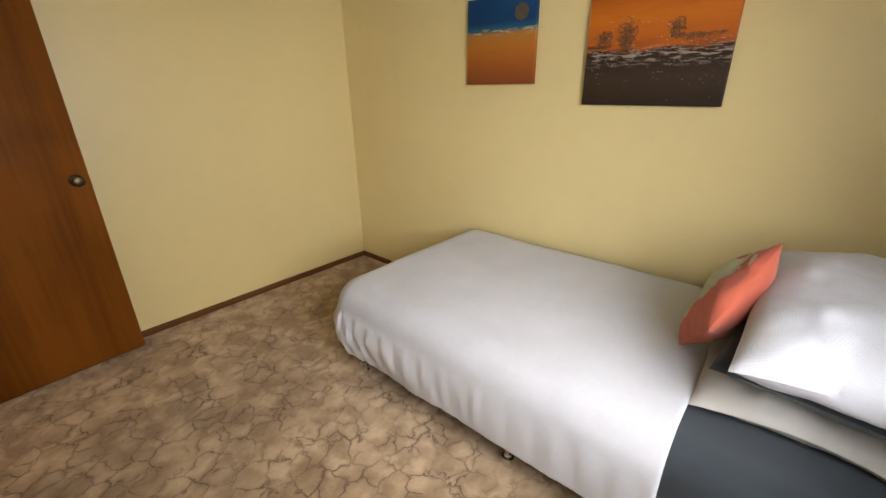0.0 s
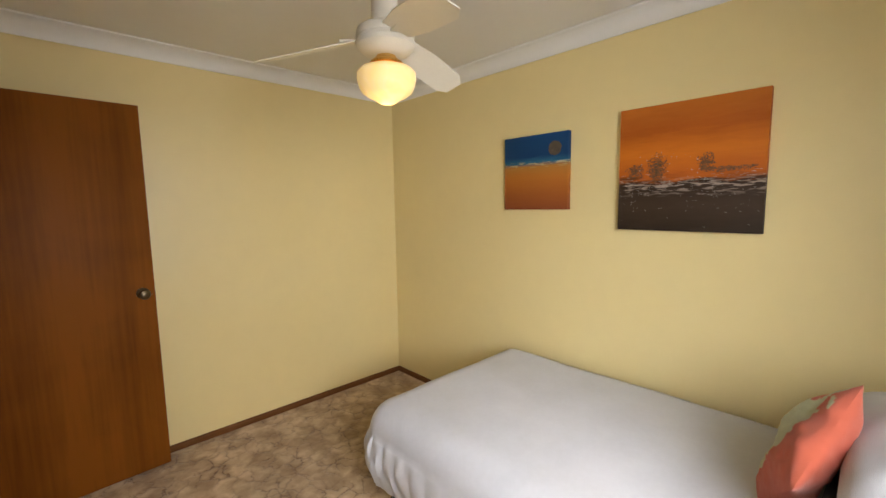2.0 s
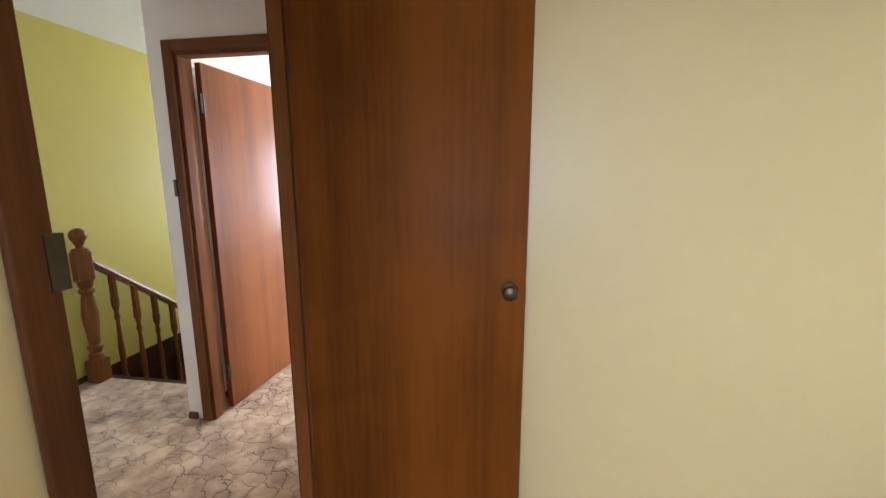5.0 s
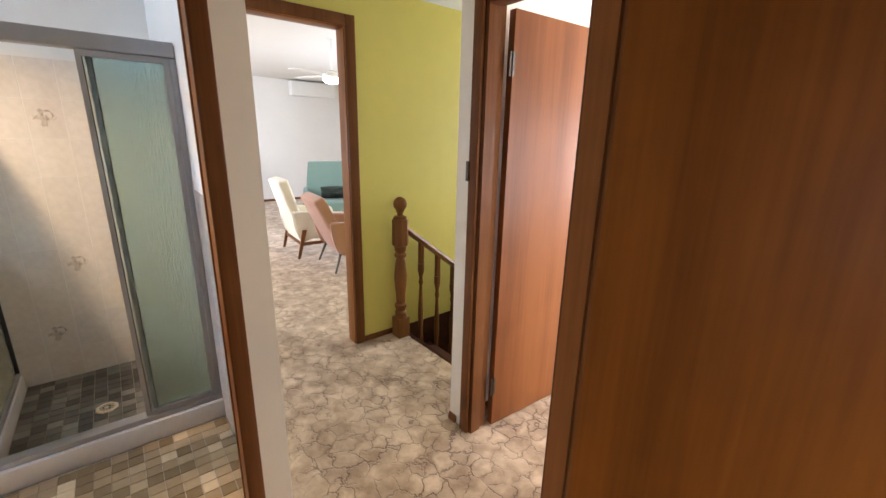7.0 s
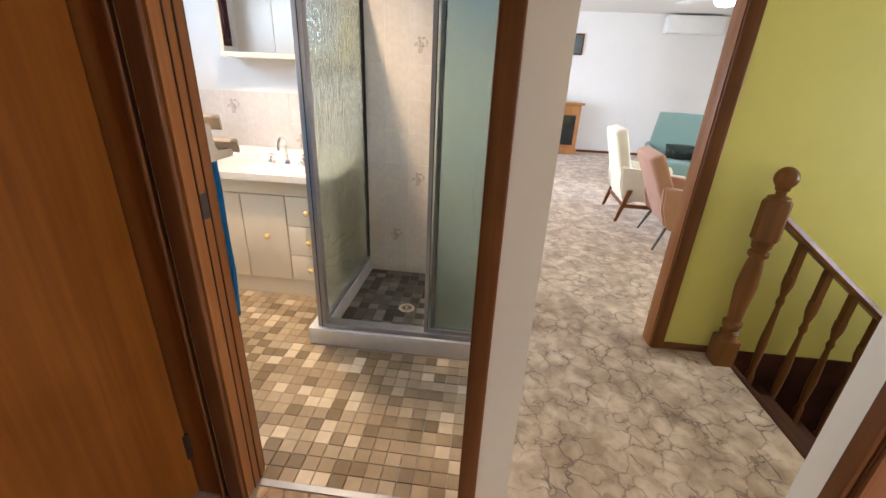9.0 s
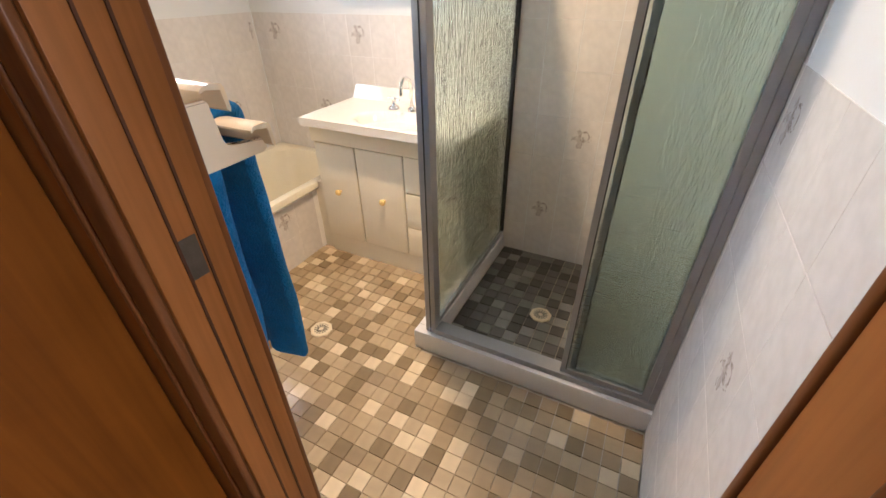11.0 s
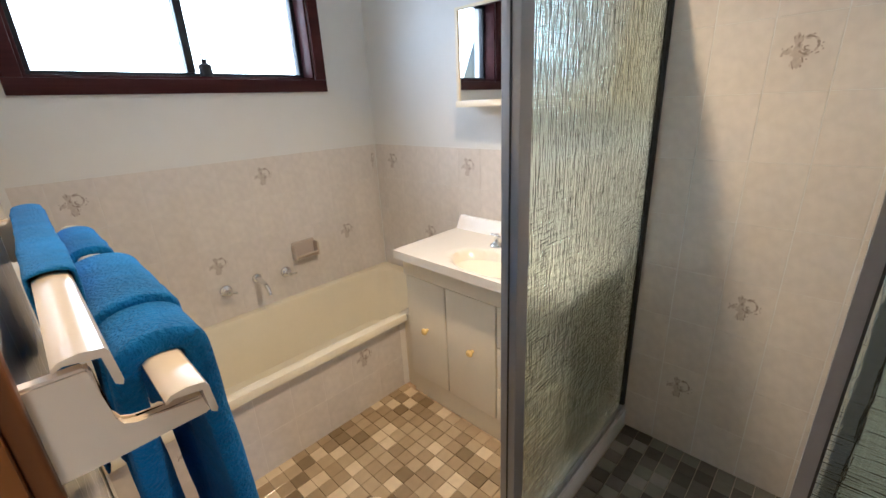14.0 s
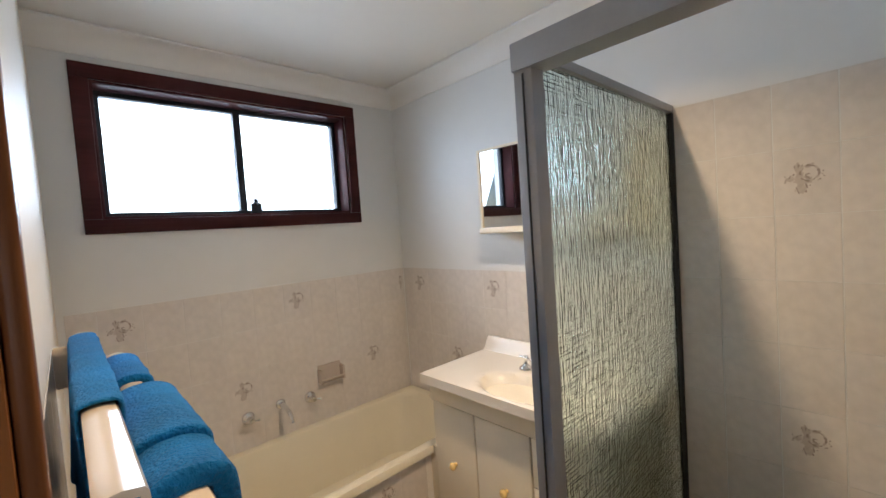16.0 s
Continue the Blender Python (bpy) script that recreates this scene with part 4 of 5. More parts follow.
def painted_tree(y, z, w, h, seed):
    """A dabbed crown, dense in the middle and broken at its edge."""
    rnd, bm = random.Random(seed), bmesh.new()
    for k in range(420):
        t0, r = rnd.uniform(0, 2 * math.pi), rnd.uniform(0.0007, 0.0034)
        q = 2.0 * rnd.random() ** 0.9 * (1 + 0.55 * noise.noise(Vector((2 * math.cos(t0), 2 * math.sin(t0), seed))))
        a, b = y + w * q * math.cos(t0), z + h * q * math.sin(t0)
        d = 0.0346 + 0.000004 * k
        bm.faces.new([bm.verts.new((-d, a + r * math.cos(t) * rnd.uniform(0.6, 1.5), b + r * math.sin(t) * rnd.uniform(0.6, 1.3))) for t in [2 * math.pi * i / 7 for i in range(7)]])
    part("painted_tree", bm, M["tree_paint"], big)["kind"] = "stuff"


for y, z, w, h, s in ((-2.05, 1.642, 0.020, 0.017, 2), (-2.155, 1.668, 0.022, 0.026, 3), (-2.355, 1.664, 0.018, 0.021, 5), (-2.15, 1.63, 0.02, 0.022, 6), (-2.44, 1.632, 0.05, 0.006, 7)):
    painted_tree(y, z, w, h, s)
rng = random.Random(4)
bm = bmesh.new()
for _ in range(230):
    y = rng.uniform(-2.565, -1.975)
    z = 1.588 + 0.012 * math.sin((y + 2) * 9) + rng.gauss(0, 0.013) if rng.random() < 0.6 else 1.57 - abs(rng.gauss(0, 0.08))
    w, h = rng.uniform(0.001, 0.016 if z > 1.56 else 0.007), rng.uniform(0.0005, 0.0014)
    if z > 1.37:
        box(bm, -0.0362, -0.0342, y - w / 2, y + w / 2, z - h / 2, z + h / 2)
for _ in range(26):
    y, z, w = rng.uniform(-2.34, -2.05), rng.uniform(1.62, 1.73), rng.uniform(0.0007, 0.0018)
    box(bm, -0.0365, -0.0342, y - w, y + w, z - w, z + w)
part("paint_flecks", bm, M["offwhite"], big, "raised pale paint flecks")["kind"] = "stuff"

# ---- bedroom: ceiling fan with lamp ----
FX, FY = -1.262, -1.668
fan = thing("ceiling_fan", (FX, FY, H), "cream three-blade ceiling fan with lit opal shade", "ceiling fan")
pid(part("canopy", lathe(bmesh.new(), [(0, H), (0.06, H), (0.06, H - 0.02), (0.03, H - 0.05), (0.0, H - 0.05)], 28, (FX, FY, 0)), M["fan"], fan), fan)
pid(part("rod", lathe(bmesh.new(), [(0.011, H - 0.05), (0.011, 2.24)], 14, (FX, FY, 0)), M["fan"], fan), fan)
pid(part("upper_housing", lathe(bmesh.new(), [(0, 2.275), (0.036, 2.275), (0.044, 2.265), (0.048, 2.122), (0, 2.122)], 28, (FX, FY, 0)), M["fan"], fan), fan)
pid(part("motor", lathe(bmesh.new(), [(0, 2.122), (0.075, 2.117), (0.098, 2.102), (0.103, 2.082), (0.103, 2.075), (0.098, 2.072), (0.098, 2.065), (0.102, 2.061), (0.102, 2.047), (0.085, 2.029), (0.05, 2.017), (0, 2.017)], 40, (FX, FY, 0)), M["fan"], fan), fan)
pid(part("lamp_collar", lathe(bmesh.new(), [(0, 2.018), (0.035, 2.018), (0.035, 2.009), (0.046, 2.004), (0.053, 1.987), (0.050, 1.982), (0, 1.982)], 32, (FX, FY, 0)), M["gold"], fan, "polished gold collar"), fan)
bm = bmesh.new()
for k in range(26):
    a = 2 * math.pi * k / 26
    lathe(bm, [(0, -0.005), (0.0055, -0.003), (0.0055, 0.003), (0, 0.005)], 6, (FX + 0.052 * math.cos(a), FY + 0.052 * math.sin(a), 1.994))
pid(part("bead_ring", bm, M["gold"], fan, "gold bead ring"), fan)
pid(part("shade", lathe(bmesh.new(), [(0.0489, 1.9861), (0.0564, 1.9803), (0.0884, 1.9728), (0.1015, 1.9596), (0.1034, 1.9396), (0.0987, 1.9147), (0.0884, 1.894), (0.0696, 1.8799), (0.0489, 1.8716), (0.0395, 1.8649), (0.0263, 1.8558), (0.0, 1.85)], 44, (FX, FY, 0)), M["opal"], fan, "glowing cream opal glass shade"), fan)
for ang in (14, 134, 254):
    bm = bmesh.new()
    n = 14
    g = []
    for i in range(n + 1):
        u = 0.10 + 0.36 * i / n
        wd = 0.046 + 0.014 * min(1, i / 5)
        if i >= n - 1:
            wd -= 0.012 * (i - n + 2)
        g.append([bm.verts.new((u, wd * s, 2.069 - 0.06 * i / n - wd * s * 0.34 + 0.004 * up)) for s, up in ((-1, 0), (1, 0), (1, 1), (-1, 1))])
    for p, q in zip(g, g[1:]):
        for k in range(4):
            bm.faces.new((p[k], p[(k + 1) % 4], q[(k + 1) % 4], q[k]))
    bm.faces.new(g[0]), bm.faces.new(list(reversed(g[-1])))
    bmesh.ops.transform(bm, matrix=pose(FX, FY, 0, 0, 0, ang), verts=bm.verts)
    pid(part("blade", bm, M["fan"], fan), fan)
    bm = box(bmesh.new(), 0.085, 0.16, -0.018, 0.018, 2.065, 2.073, bevel=0.002)
    bmesh.ops.transform(bm, matrix=pose(FX, FY, 0, 0, 0, ang), verts=bm.verts)
    pid(part("blade_arm", bm, M["fan"], fan), fan)

# ---- stairs ----
stairs = thing("staircase", (-4.26, 0.8, -0.2), "dark stained timber stairs going down", "staircase")
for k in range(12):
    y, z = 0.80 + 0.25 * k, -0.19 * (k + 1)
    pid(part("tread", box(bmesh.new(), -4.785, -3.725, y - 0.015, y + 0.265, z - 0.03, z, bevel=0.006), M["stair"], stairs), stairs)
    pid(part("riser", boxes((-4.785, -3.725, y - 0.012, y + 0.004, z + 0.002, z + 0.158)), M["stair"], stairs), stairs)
structure("landing_nosing", boxes((-4.78, -3.72, 0.765, 0.80, -0.03, 0.004), bevel=0.006), M["stair"], "dark timber nosing at the stair head", "trim")

balustrade = thing("balustrade", (-4.70, 0.72, 0), "stained timber balustrade with a turned newel", "balustrade")
NX, NY = -4.715, 0.725
bm = box(bmesh.new(), NX - 0.05, NX + 0.05, NY - 0.05, NY + 0.05, 0, 0.15, bevel=0.004)
lathe(bm, [(0.052, 0.15), (0.042, 0.172), (0.046, 0.19), (0.036, 0.205), (0.047, 0.235), (0.047, 0.25), (0.034, 0.262), (0.038, 0.33), (0.047, 0.42), (0.049, 0.47), (0.040, 0.56), (0.032, 0.60), (0.046, 0.615), (0.046, 0.632), (0.034, 0.645), (0.044, 0.66), (0.044, 0.672), (0.05, 0.69)], 24, (NX, NY, 0))
lathe(bm, [(0.05, 0.688), (0.062, 0.70), (0.062, 0.875), (0.052, 0.89), (0.03, 0.90)], 8, (NX, NY, 0), Matrix.Rotation(radians(22.5), 4, "Z"))
lathe(bm, [(0.05, 0.889), (0.048, 0.90), (0.022, 0.91), (0.022, 0.925), (0.03, 0.932)] + [(0.05 * math.sin(t), 0.985 - 0.05 * math.cos(t)) for t in [0.7 + (math.pi - 0.7) * k / 10 for k in range(11)]], 24, (NX, NY, 0))
for v in bm.verts:
    v.co.z *= 1.06
pid(part("newel_post", bm, M["turned"], balustrade, "turned newel with octagonal head and ball"), balustrade)
SLOPE = -0.76
bm = bmesh.new()
prof = [(-0.03, -0.025), (0.03, -0.025), (0.034, 0.0), (0.022, 0.026), (-0.022, 0.026), (-0.034, 0.0)]
a = [bm.verts.new((NX + u, NY + 0.05, 0.85 + v)) for u, v in prof]
b = [bm.verts.new((NX + u, NY + 2.4, 0.85 + SLOPE * 2.35 + v)) for u, v in prof]
for k in range(6):
    bm.faces.new((a[k], a[(k + 1) % 6], b[(k + 1) % 6], b[k]))
bm.faces.new(a), bm.faces.new(list(reversed(b)))
pid(part("handrail", bm, M["turned"], balustrade), balustrade)
for k in range(9):
    y = 0.915 + 0.165 * k
    top = 0.83 + SLOPE * (y - NY - 0.05)
    foot = -0.19 * (int((y - 0.80) / 0.25) + 1)
    L = top - foot
    bm = box(bmesh.new(), NX - 0.017, NX + 0.017, y - 0.017, y + 0.017, foot, foot + 0.14 * L, bevel=0.002)
    lathe(bm, [(0.021, foot + 0.14 * L), (0.014, foot + 0.17 * L), (0.020, foot + 0.30 * L), (0.022, foot + 0.36 * L), (0.012, foot + 0.62 * L), (0.02, foot + 0.65 * L), (0.013, foot + 0.69 * L), (0.026, foot + 0.76 * L), (0.026, foot + 0.82 * L)], 14, (NX, y, 0))
    box(bm, NX - 0.017, NX + 0.017, y - 0.017, y + 0.017, foot + 0.82 * L, top + 0.01, bevel=0.002)
    pid(part("baluster", bm, M["turned"], balustrade), balustrade)


# ---- living room ----
def armchair(name, label, cloth_mat, leg_mat, w, m, leg_r=0.016, back_h=0.9, lean=16, timber_frame=False, wing=0.0, group="living room armchairs"):
    """A mid-century chair: padded seat, thick leaning back, closed arms and splayed legs or a timber underframe; faces +y."""
    ch = tagged(new(name), label, "armchair", group)
    part("seat", box(bmesh.new(), -w / 2 + 0.05, w / 2 - 0.05, -0.24, 0.36, 0.24, 0.43, bevel=0.05, seg=3), cloth_mat, ch)
    bm = box(bmesh.new(), -w / 2 + 0.015, w / 2 - 0.015, -0.065, 0.065, 0, back_h - 0.20, bevel=0.035, seg=3)
    for v in bm.verts:
        v.co.x *= 1 - 0.16 * (v.co.z / 0.7) ** 1.5
        v.co.y += wing * (abs(v.co.x) / (w / 2)) ** 2
    bmesh.ops.transform(bm, matrix=pose(0, -0.22, 0.20, lean, 0, 0), verts=bm.verts)
    part("backrest", bm, cloth_mat, ch)
    for sx in (-1, 1):
        pts = [(-0.30, 0.23), (0.34, 0.23), (0.35, 0.50), (0.30, 0.535), (-0.26, 0.585), (-0.38, 0.60), (-0.36, 0.40)]
        bm = prism(bmesh.new(), pts, "x", sx * (w / 2 - 0.075), sx * w / 2)
        bmesh.ops.bevel(bm, geom=list(bm.edges), offset=0.018, segments=2, affect="EDGES")
        part("arm", bm, cloth_mat, ch)
        for y0, y1 in ((-0.25, -0.34), (0.27, 0.31)):
            if timber_frame:
                bm = box(bmesh.new(), -0.018, 0.018, -0.026, 0.026, 0, 0.36, bevel=0.005)
                for v in bm.verts:
                    f = v.co.z / 0.36
                    v.co.x, v.co.y = v.co.x * (0.65 + 0.35 * f) + sx * (w / 2 + 0.02), v.co.y * (0.6 + 0.4 * f) + y1 + (y0 - y1) * f
            else:
                bm = tube(bmesh.new(), [(sx * (w / 2 - 0.09), y0, 0.245), (sx * (w / 2 - 0.045), y1, 0.0)], [leg_r * 1.25, leg_r * 0.7], 10)
            part("leg", bm, leg_mat, ch)
        if timber_frame:
            part("side_rail", box(bmesh.new(), sx * (w / 2 + 0.02) - 0.011, sx * (w / 2 + 0.02) + 0.011, -0.31, 0.30, 0.165, 0.205, bevel=0.004), leg_mat, ch)
    if timber_frame:
        part("cross_rail", box(bmesh.new(), -w / 2 - 0.01, w / 2 + 0.01, -0.30, -0.275, 0.165, 0.205, bevel=0.004), leg_mat, ch)
    ch.matrix_world = m
    return ch


armchair("armchair", "cream upholstered armchair with dark timber underframe", M["white_chair"], M["trim"], 0.64, pose(-7.50, 1.16, 0, 0, 0, -3), back_h=1.0, timber_frame=True)
armchair("armchair", "dusty pink upholstered armchair with thin dark legs", M["pink_chair"], M["steel"], 0.72, pose(-6.66, 1.30, 0, 0, 0, -6), 0.014, 0.90, 24, wing=0.05)
armchair("armchair", "sage green armchair with a dark cushion on it", M["green_chair"], M["trim"], 0.82, pose(-9.05, 2.02, 0, 0, 0, -112), back_h=1.06, wing=0.06)
pillow("cushion", M["dark_cloth"], "dark green cushion lying on the armchair", 0.4, 0.4, 0.14, pose(-9.05, 2.10, 0.52, 40, 0, -112), category="cushion", seed=8)

heater = thing("cabinet", (-11.05, 0.5, 0), "honey timber cabinet with a smoked glass door", "cabinet")
for nm, a, mt in (("plinth", (-11.28, -10.86, 0.12, 0.98, 0, 0.1), "honey"), ("body", (-11.28, -10.90, 0.14, 0.96, 0.1, 0.88), "honey"), ("top", (-11.29, -10.85, 0.09, 1.01, 0.88, 0.92), "honey"), ("glass_door", (-10.899, -10.885, 0.22, 0.88, 0.17, 0.70), "dark_glass"), ("drawer_front", (-10.899, -10.885, 0.20, 0.90, 0.73, 0.86), "honey")):
    pid(part(nm, box(bmesh.new(), *a, bevel=0.006), M[mt], heater), heater)
pid(part("drawer_knob", lathe(bmesh.new(), [(0, 0), (0.008, 0), (0.014, 0.02), (0, 0.026)], 12, (-10.885, 0.55, 0.795), Matrix.Rotation(radians(90), 4, "Y")), M["brass"], heater), heater)
heater.matrix_world = Matrix.Translation((-11.75, 0.67, 0)) @ Matrix.Diagonal((1, 1, 1.1, 1))
tagged(part("ornament", lathe(bmesh.new(), [(0, 0.92), (0.05, 0.92), (0.06, 0.97), (0.03, 1.03), (0.045, 1.06), (0, 1.1)], 16, (-11.7, 0.62, 0.094)), M["knob"]), "small amber glass ornament on the cabinet", "ornament")
pic = tagged(part("picture", boxes((-11.99, -11.975, 0.45, 1.01, 1.92, 2.245)), M["picture"]), "framed grey-blue landscape print on the wall", "picture")
for a in ((0.42, 1.04, 1.89, 1.92), (0.42, 1.04, 2.245, 2.275), (0.42, 0.45, 1.92, 2.245), (1.01, 1.04, 1.92, 2.245)):
    part("frame", box(bmesh.new(), -11.995, -11.965, *a, bevel=0.004), M["trim"], pic)
ac = thing("air_conditioner", (-11.9, 2.9, 2.4), "white wall-mounted split air conditioner", "air conditioner")
pid(part("body", box(bmesh.new(), -11.998, -11.78, 2.47, 3.5, 2.32, 2.63, bevel=0.03, seg=3), M["plastic"], ac), ac)
pid(part("louvre", box(bmesh.new(), -11.80, -11.775, 2.53, 3.44, 2.33, 2.37, bevel=0.004), M["plastic"], ac), ac)
FX2, FY2 = -7.5, 1.50
lf = thing("ceiling_fan", (FX2, FY2, HL), "white ceiling fan with a lit round lamp", "ceiling fan")
pid(part("rod", lathe(bmesh.new(), [(0, HL), (0.05, HL), (0.04, HL - 0.03), (0.012, HL - 0.05), (0.012, 2.28), (0, 2.28)], 16, (FX2, FY2, 0)), M["plastic"], lf), lf)
pid(part("motor", lathe(bmesh.new(), [(0, 2.29), (0.07, 2.28), (0.12, 2.25), (0.12, 2.21), (0, 2.205)], 28, (FX2, FY2, 0)), M["plastic"], lf), lf)
pid(part("lamp", lathe(bmesh.new(), [(0.11, 2.205), (0.115, 2.18), (0.08, 2.145), (0, 2.13)], 28, (FX2, FY2, 0)), M["lamp_white"], lf, "lit white lamp bowl"), lf)
for ang in (20, 110, 200, 290):
    bm = box(bmesh.new(), 0.11, 0.62, -0.06, 0.06, 2.235, 2.243, bevel=0.003)
    bmesh.ops.transform(bm, matrix=pose(FX2, FY2, 0, 0, 0, ang), verts=bm.verts)
    pid(part("blade", bm, M["plastic"], lf), lf)


# ---- bathroom: bath ----
bath = thing("bathtub", (-4.57, -2.85, 0), "cream enamel bathtub set behind a tiled panel", "bathtub")


def tub():
    """Rolled rim, sloping sides and a flat floor, as rings of a rounded rectangle."""
    bm = bmesh.new()
    x0, x1, y0, y1 = -5.43, -3.70, -3.196, -2.478
    def ring(ix, iy, z, r, k=10):
        pts = []
        cx0, cx1, cy0, cy1 = x0 + ix[0] + r, x1 - ix[1] - r, y0 + iy[0] + r, y1 - iy[1] - r
        for cx, cy, a0 in ((cx1, cy1, 0), (cx0, cy1, 90), (cx0, cy0, 180), (cx1, cy0, 270)):
            for i in range(k + 1):
                t = radians(a0 + 90 * i / k)
                pts.append(bm.verts.new((cx + r * math.cos(t), cy + r * math.sin(t), z)))
        return pts
    rings = [ring((0, 0), (0, 0.012), 0.395, 0.012), ring((0, 0), (0, 0), 0.405, 0.014), ring((0, 0), (0, 0), 0.428, 0.014), ring((0, 0), (0, 0.006), 0.440, 0.02),
             ring((0.03, 0.03), (0.02, 0.03), 0.442, 0.05), ring((0.055, 0.055), (0.045, 0.055), 0.438, 0.10), ring((0.068, 0.07), (0.055, 0.068), 0.42, 0.12),
             ring((0.10, 0.11), (0.075, 0.085), 0.25, 0.13), ring((0.17, 0.20), (0.11, 0.12), 0.11, 0.13), ring((0.26, 0.30), (0.18, 0.19), 0.085, 0.11)]
    for a, b in zip(rings, rings[1:]):
        for k in range(len(a)):
            bm.faces.new((a[k], a[(k + 1) % len(a)], b[(k + 1) % len(a)], b[k]))
    bm.faces.new(rings[-1])
    return bm


pid(part("tub", tub(), M["enamel"], bath), bath)
panel = pid(part("front_panel", boxes((-5.43, -3.70, -2.56, -2.505, 0, 0.398)), M["grout_w"], bath), bath)

# ---- bathroom: vanity ----
vanity = thing("vanity", (-5.2, -2.0, 0), "cream vanity cabinet with moulded basin top", "vanity")
VY0, VY1, VF = -2.43, -1.585, -4.965
pid(part("side_filler", boxes((-5.43, VF - 0.03, -2.503, VY0 - 0.001, 0.0, 0.44)), M["vanity"], vanity), vanity)
pid(part("body", boxes((-5.43, VF - 0.02, VY0, VY1, 0.10, 0.70)), M["vanity"], vanity), vanity)
pid(part("kickboard", box(bmesh.new(), -5.43, VF - 0.012, VY0 + 0.002, VY1, 0.0, 0.12, bevel=0.002), M["vanity"], vanity), vanity)
pid(part("fascia", box(bmesh.new(), -5.43, VF + 0.008, VY0 - 0.002, VY1, 0.70, 0.79, bevel=0.003), M["vanity"], vanity), vanity)
edges = [VY0 + 0.006, -2.165, -1.875]
for a, b, ky in ((edges[0], edges[1], -2.29), (edges[1] + 0.008, edges[2], -2.0)):
    d = pid(part("cabinet_door", box(bmesh.new(), VF - 0.019, VF, a, b, 0.125, 0.693, bevel=0.004), M["vanity"], vanity), vanity)
    bm = lathe(bmesh.new(), [(0.0, 0), (0.008, 0), (0.007, 0.010), (0.016, 0.018), (0.018, 0.026), (0.011, 0.034), (0, 0.036)], 18, (VF, ky, 0.43), Matrix.Rotation(radians(90), 4, "Y"))
    k = part("knob", bm, M["knob"], d, "round yellow ceramic knob")
for z0, z1 in ((0.125, 0.30), (0.305, 0.50), (0.505, 0.693)):
    d = pid(part("drawer", box(bmesh.new(), VF - 0.019, VF, edges[2] + 0.008, VY1 - 0.004, z0, z1, bevel=0.004), M["vanity"], vanity), vanity)
    bm = lathe(bmesh.new(), [(0.0, 0), (0.008, 0), (0.007, 0.010), (0.016, 0.018), (0.018, 0.026), (0.011, 0.034), (0, 0.036)], 18, (VF, (edges[2] + VY1) / 2, (z0 + z1) / 2), Matrix.Rotation(radians(90), 4, "Y"))
    part("knob", bm, M["knob"], d, "round yellow ceramic knob")


def basin_top():
    """One moulded slab: a worktop with an oval bowl and a raised back edge."""
    bm = bmesh.new()
    nx, ny = 34, 56
    x0, x1, y0, y1, top = -5.43, -4.915, -2.447, -1.58, 0.832
    cx, cy, ra, rb = -5.07, -1.97, 0.125, 0.215
    g = []
    for i in range(nx + 1):
        row = []
        for j in range(ny + 1):
            x, y = x0 + (x1 - x0) * i / nx, y0 + (y1 - y0) * j / ny
            q = math.hypot((x - cx) / ra, (y - cy) / rb)
            z = top
            if q < 1:
                z -= 0.13 * (1 - q ** 2.4)
            elif q < 1.12:
                z -= 0.006 * (1.12 - q) / 0.12
            back = max(0.0, 1 - (x - x0) / 0.06)
            z += 0.065 * min(1, back * 1.6) ** 1.4
            row.append(bm.verts.new((x, y, z)))
        g.append(row)
    for a, b in zip(g, g[1:]):
        for k in range(ny):
            bm.faces.new((a[k], b[k], b[k + 1], a[k + 1]))
    rim = [r[0] for r in g] + g[-1][1:] + [r[-1] for r in reversed(g[:-1])] + list(reversed(g[0][1:-1]))
    low = [bm.verts.new((v.co.x, v.co.y, 0.791)) for v in rim]
    for k in range(len(rim)):
        bm.faces.new((rim[k], rim[(k + 1) % len(rim)], low[(k + 1) % len(rim)], low[k]))
    return bm


pid(part("basin_top", basin_top(), M["basin"], vanity, "white moulded top with oval basin"), vanity)


def cross_tap(at, way, bar=(1, 0, 0)):
    """A chrome tap: a domed rosette, a stem, and a handle bar with ball ends."""
    turn = Vector(way).to_track_quat("Z", "Y").to_matrix().to_4x4()
    bm = lathe(bmesh.new(), [(0, 0), (0.032, 0), (0.033, 0.004), (0.030, 0.012), (0.022, 0.019), (0.014, 0.023), (0.010, 0.030), (0.010, 0.044), (0.014, 0.048), (0.015, 0.058), (0.011, 0.064), (0, 0.066)], 24, at, turn)
    mid, d = Vector(at) + Vector(way) * 0.053, Vector(bar).normalized()
    tube(bm, [mid + d * u for u in (-0.044, -0.041, -0.035, -0.028, 0.0, 0.028, 0.035, 0.041, 0.044)], [0.002, 0.0065, 0.0075, 0.0045, 0.006, 0.0045, 0.0075, 0.0065, 0.002], 10)
    return bm


for y in (-2.08, -1.86):
    pid(part("basin_tap", cross_tap((-5.25, y, 0.830), (0, 0, 1), (0.25, 1, 0)), M["chrome"], vanity, "chrome cross-handle tap"), vanity)
bm = lathe(bmesh.new(), [(0, 0.83), (0.024, 0.83), (0.022, 0.845), (0.011, 0.855), (0.011, 0.88), (0, 0.88)], 18, (-5.25, -1.97, 0))
tube(bm, [(-5.25, -1.97, 0.86), (-5.25, -1.97, 0.95)] + [(-5.25 + 0.05 * (1 - math.cos(t)), -1.97, 0.95 + 0.055 * math.sin(t)) for t in [math.pi * k / 10 for k in range(1, 11)]] + [(-5.15, -1.97, 0.93)], 0.009, 12)
pid(part("spout", bm, M["chrome"], vanity, "chrome gooseneck spout"), vanity)

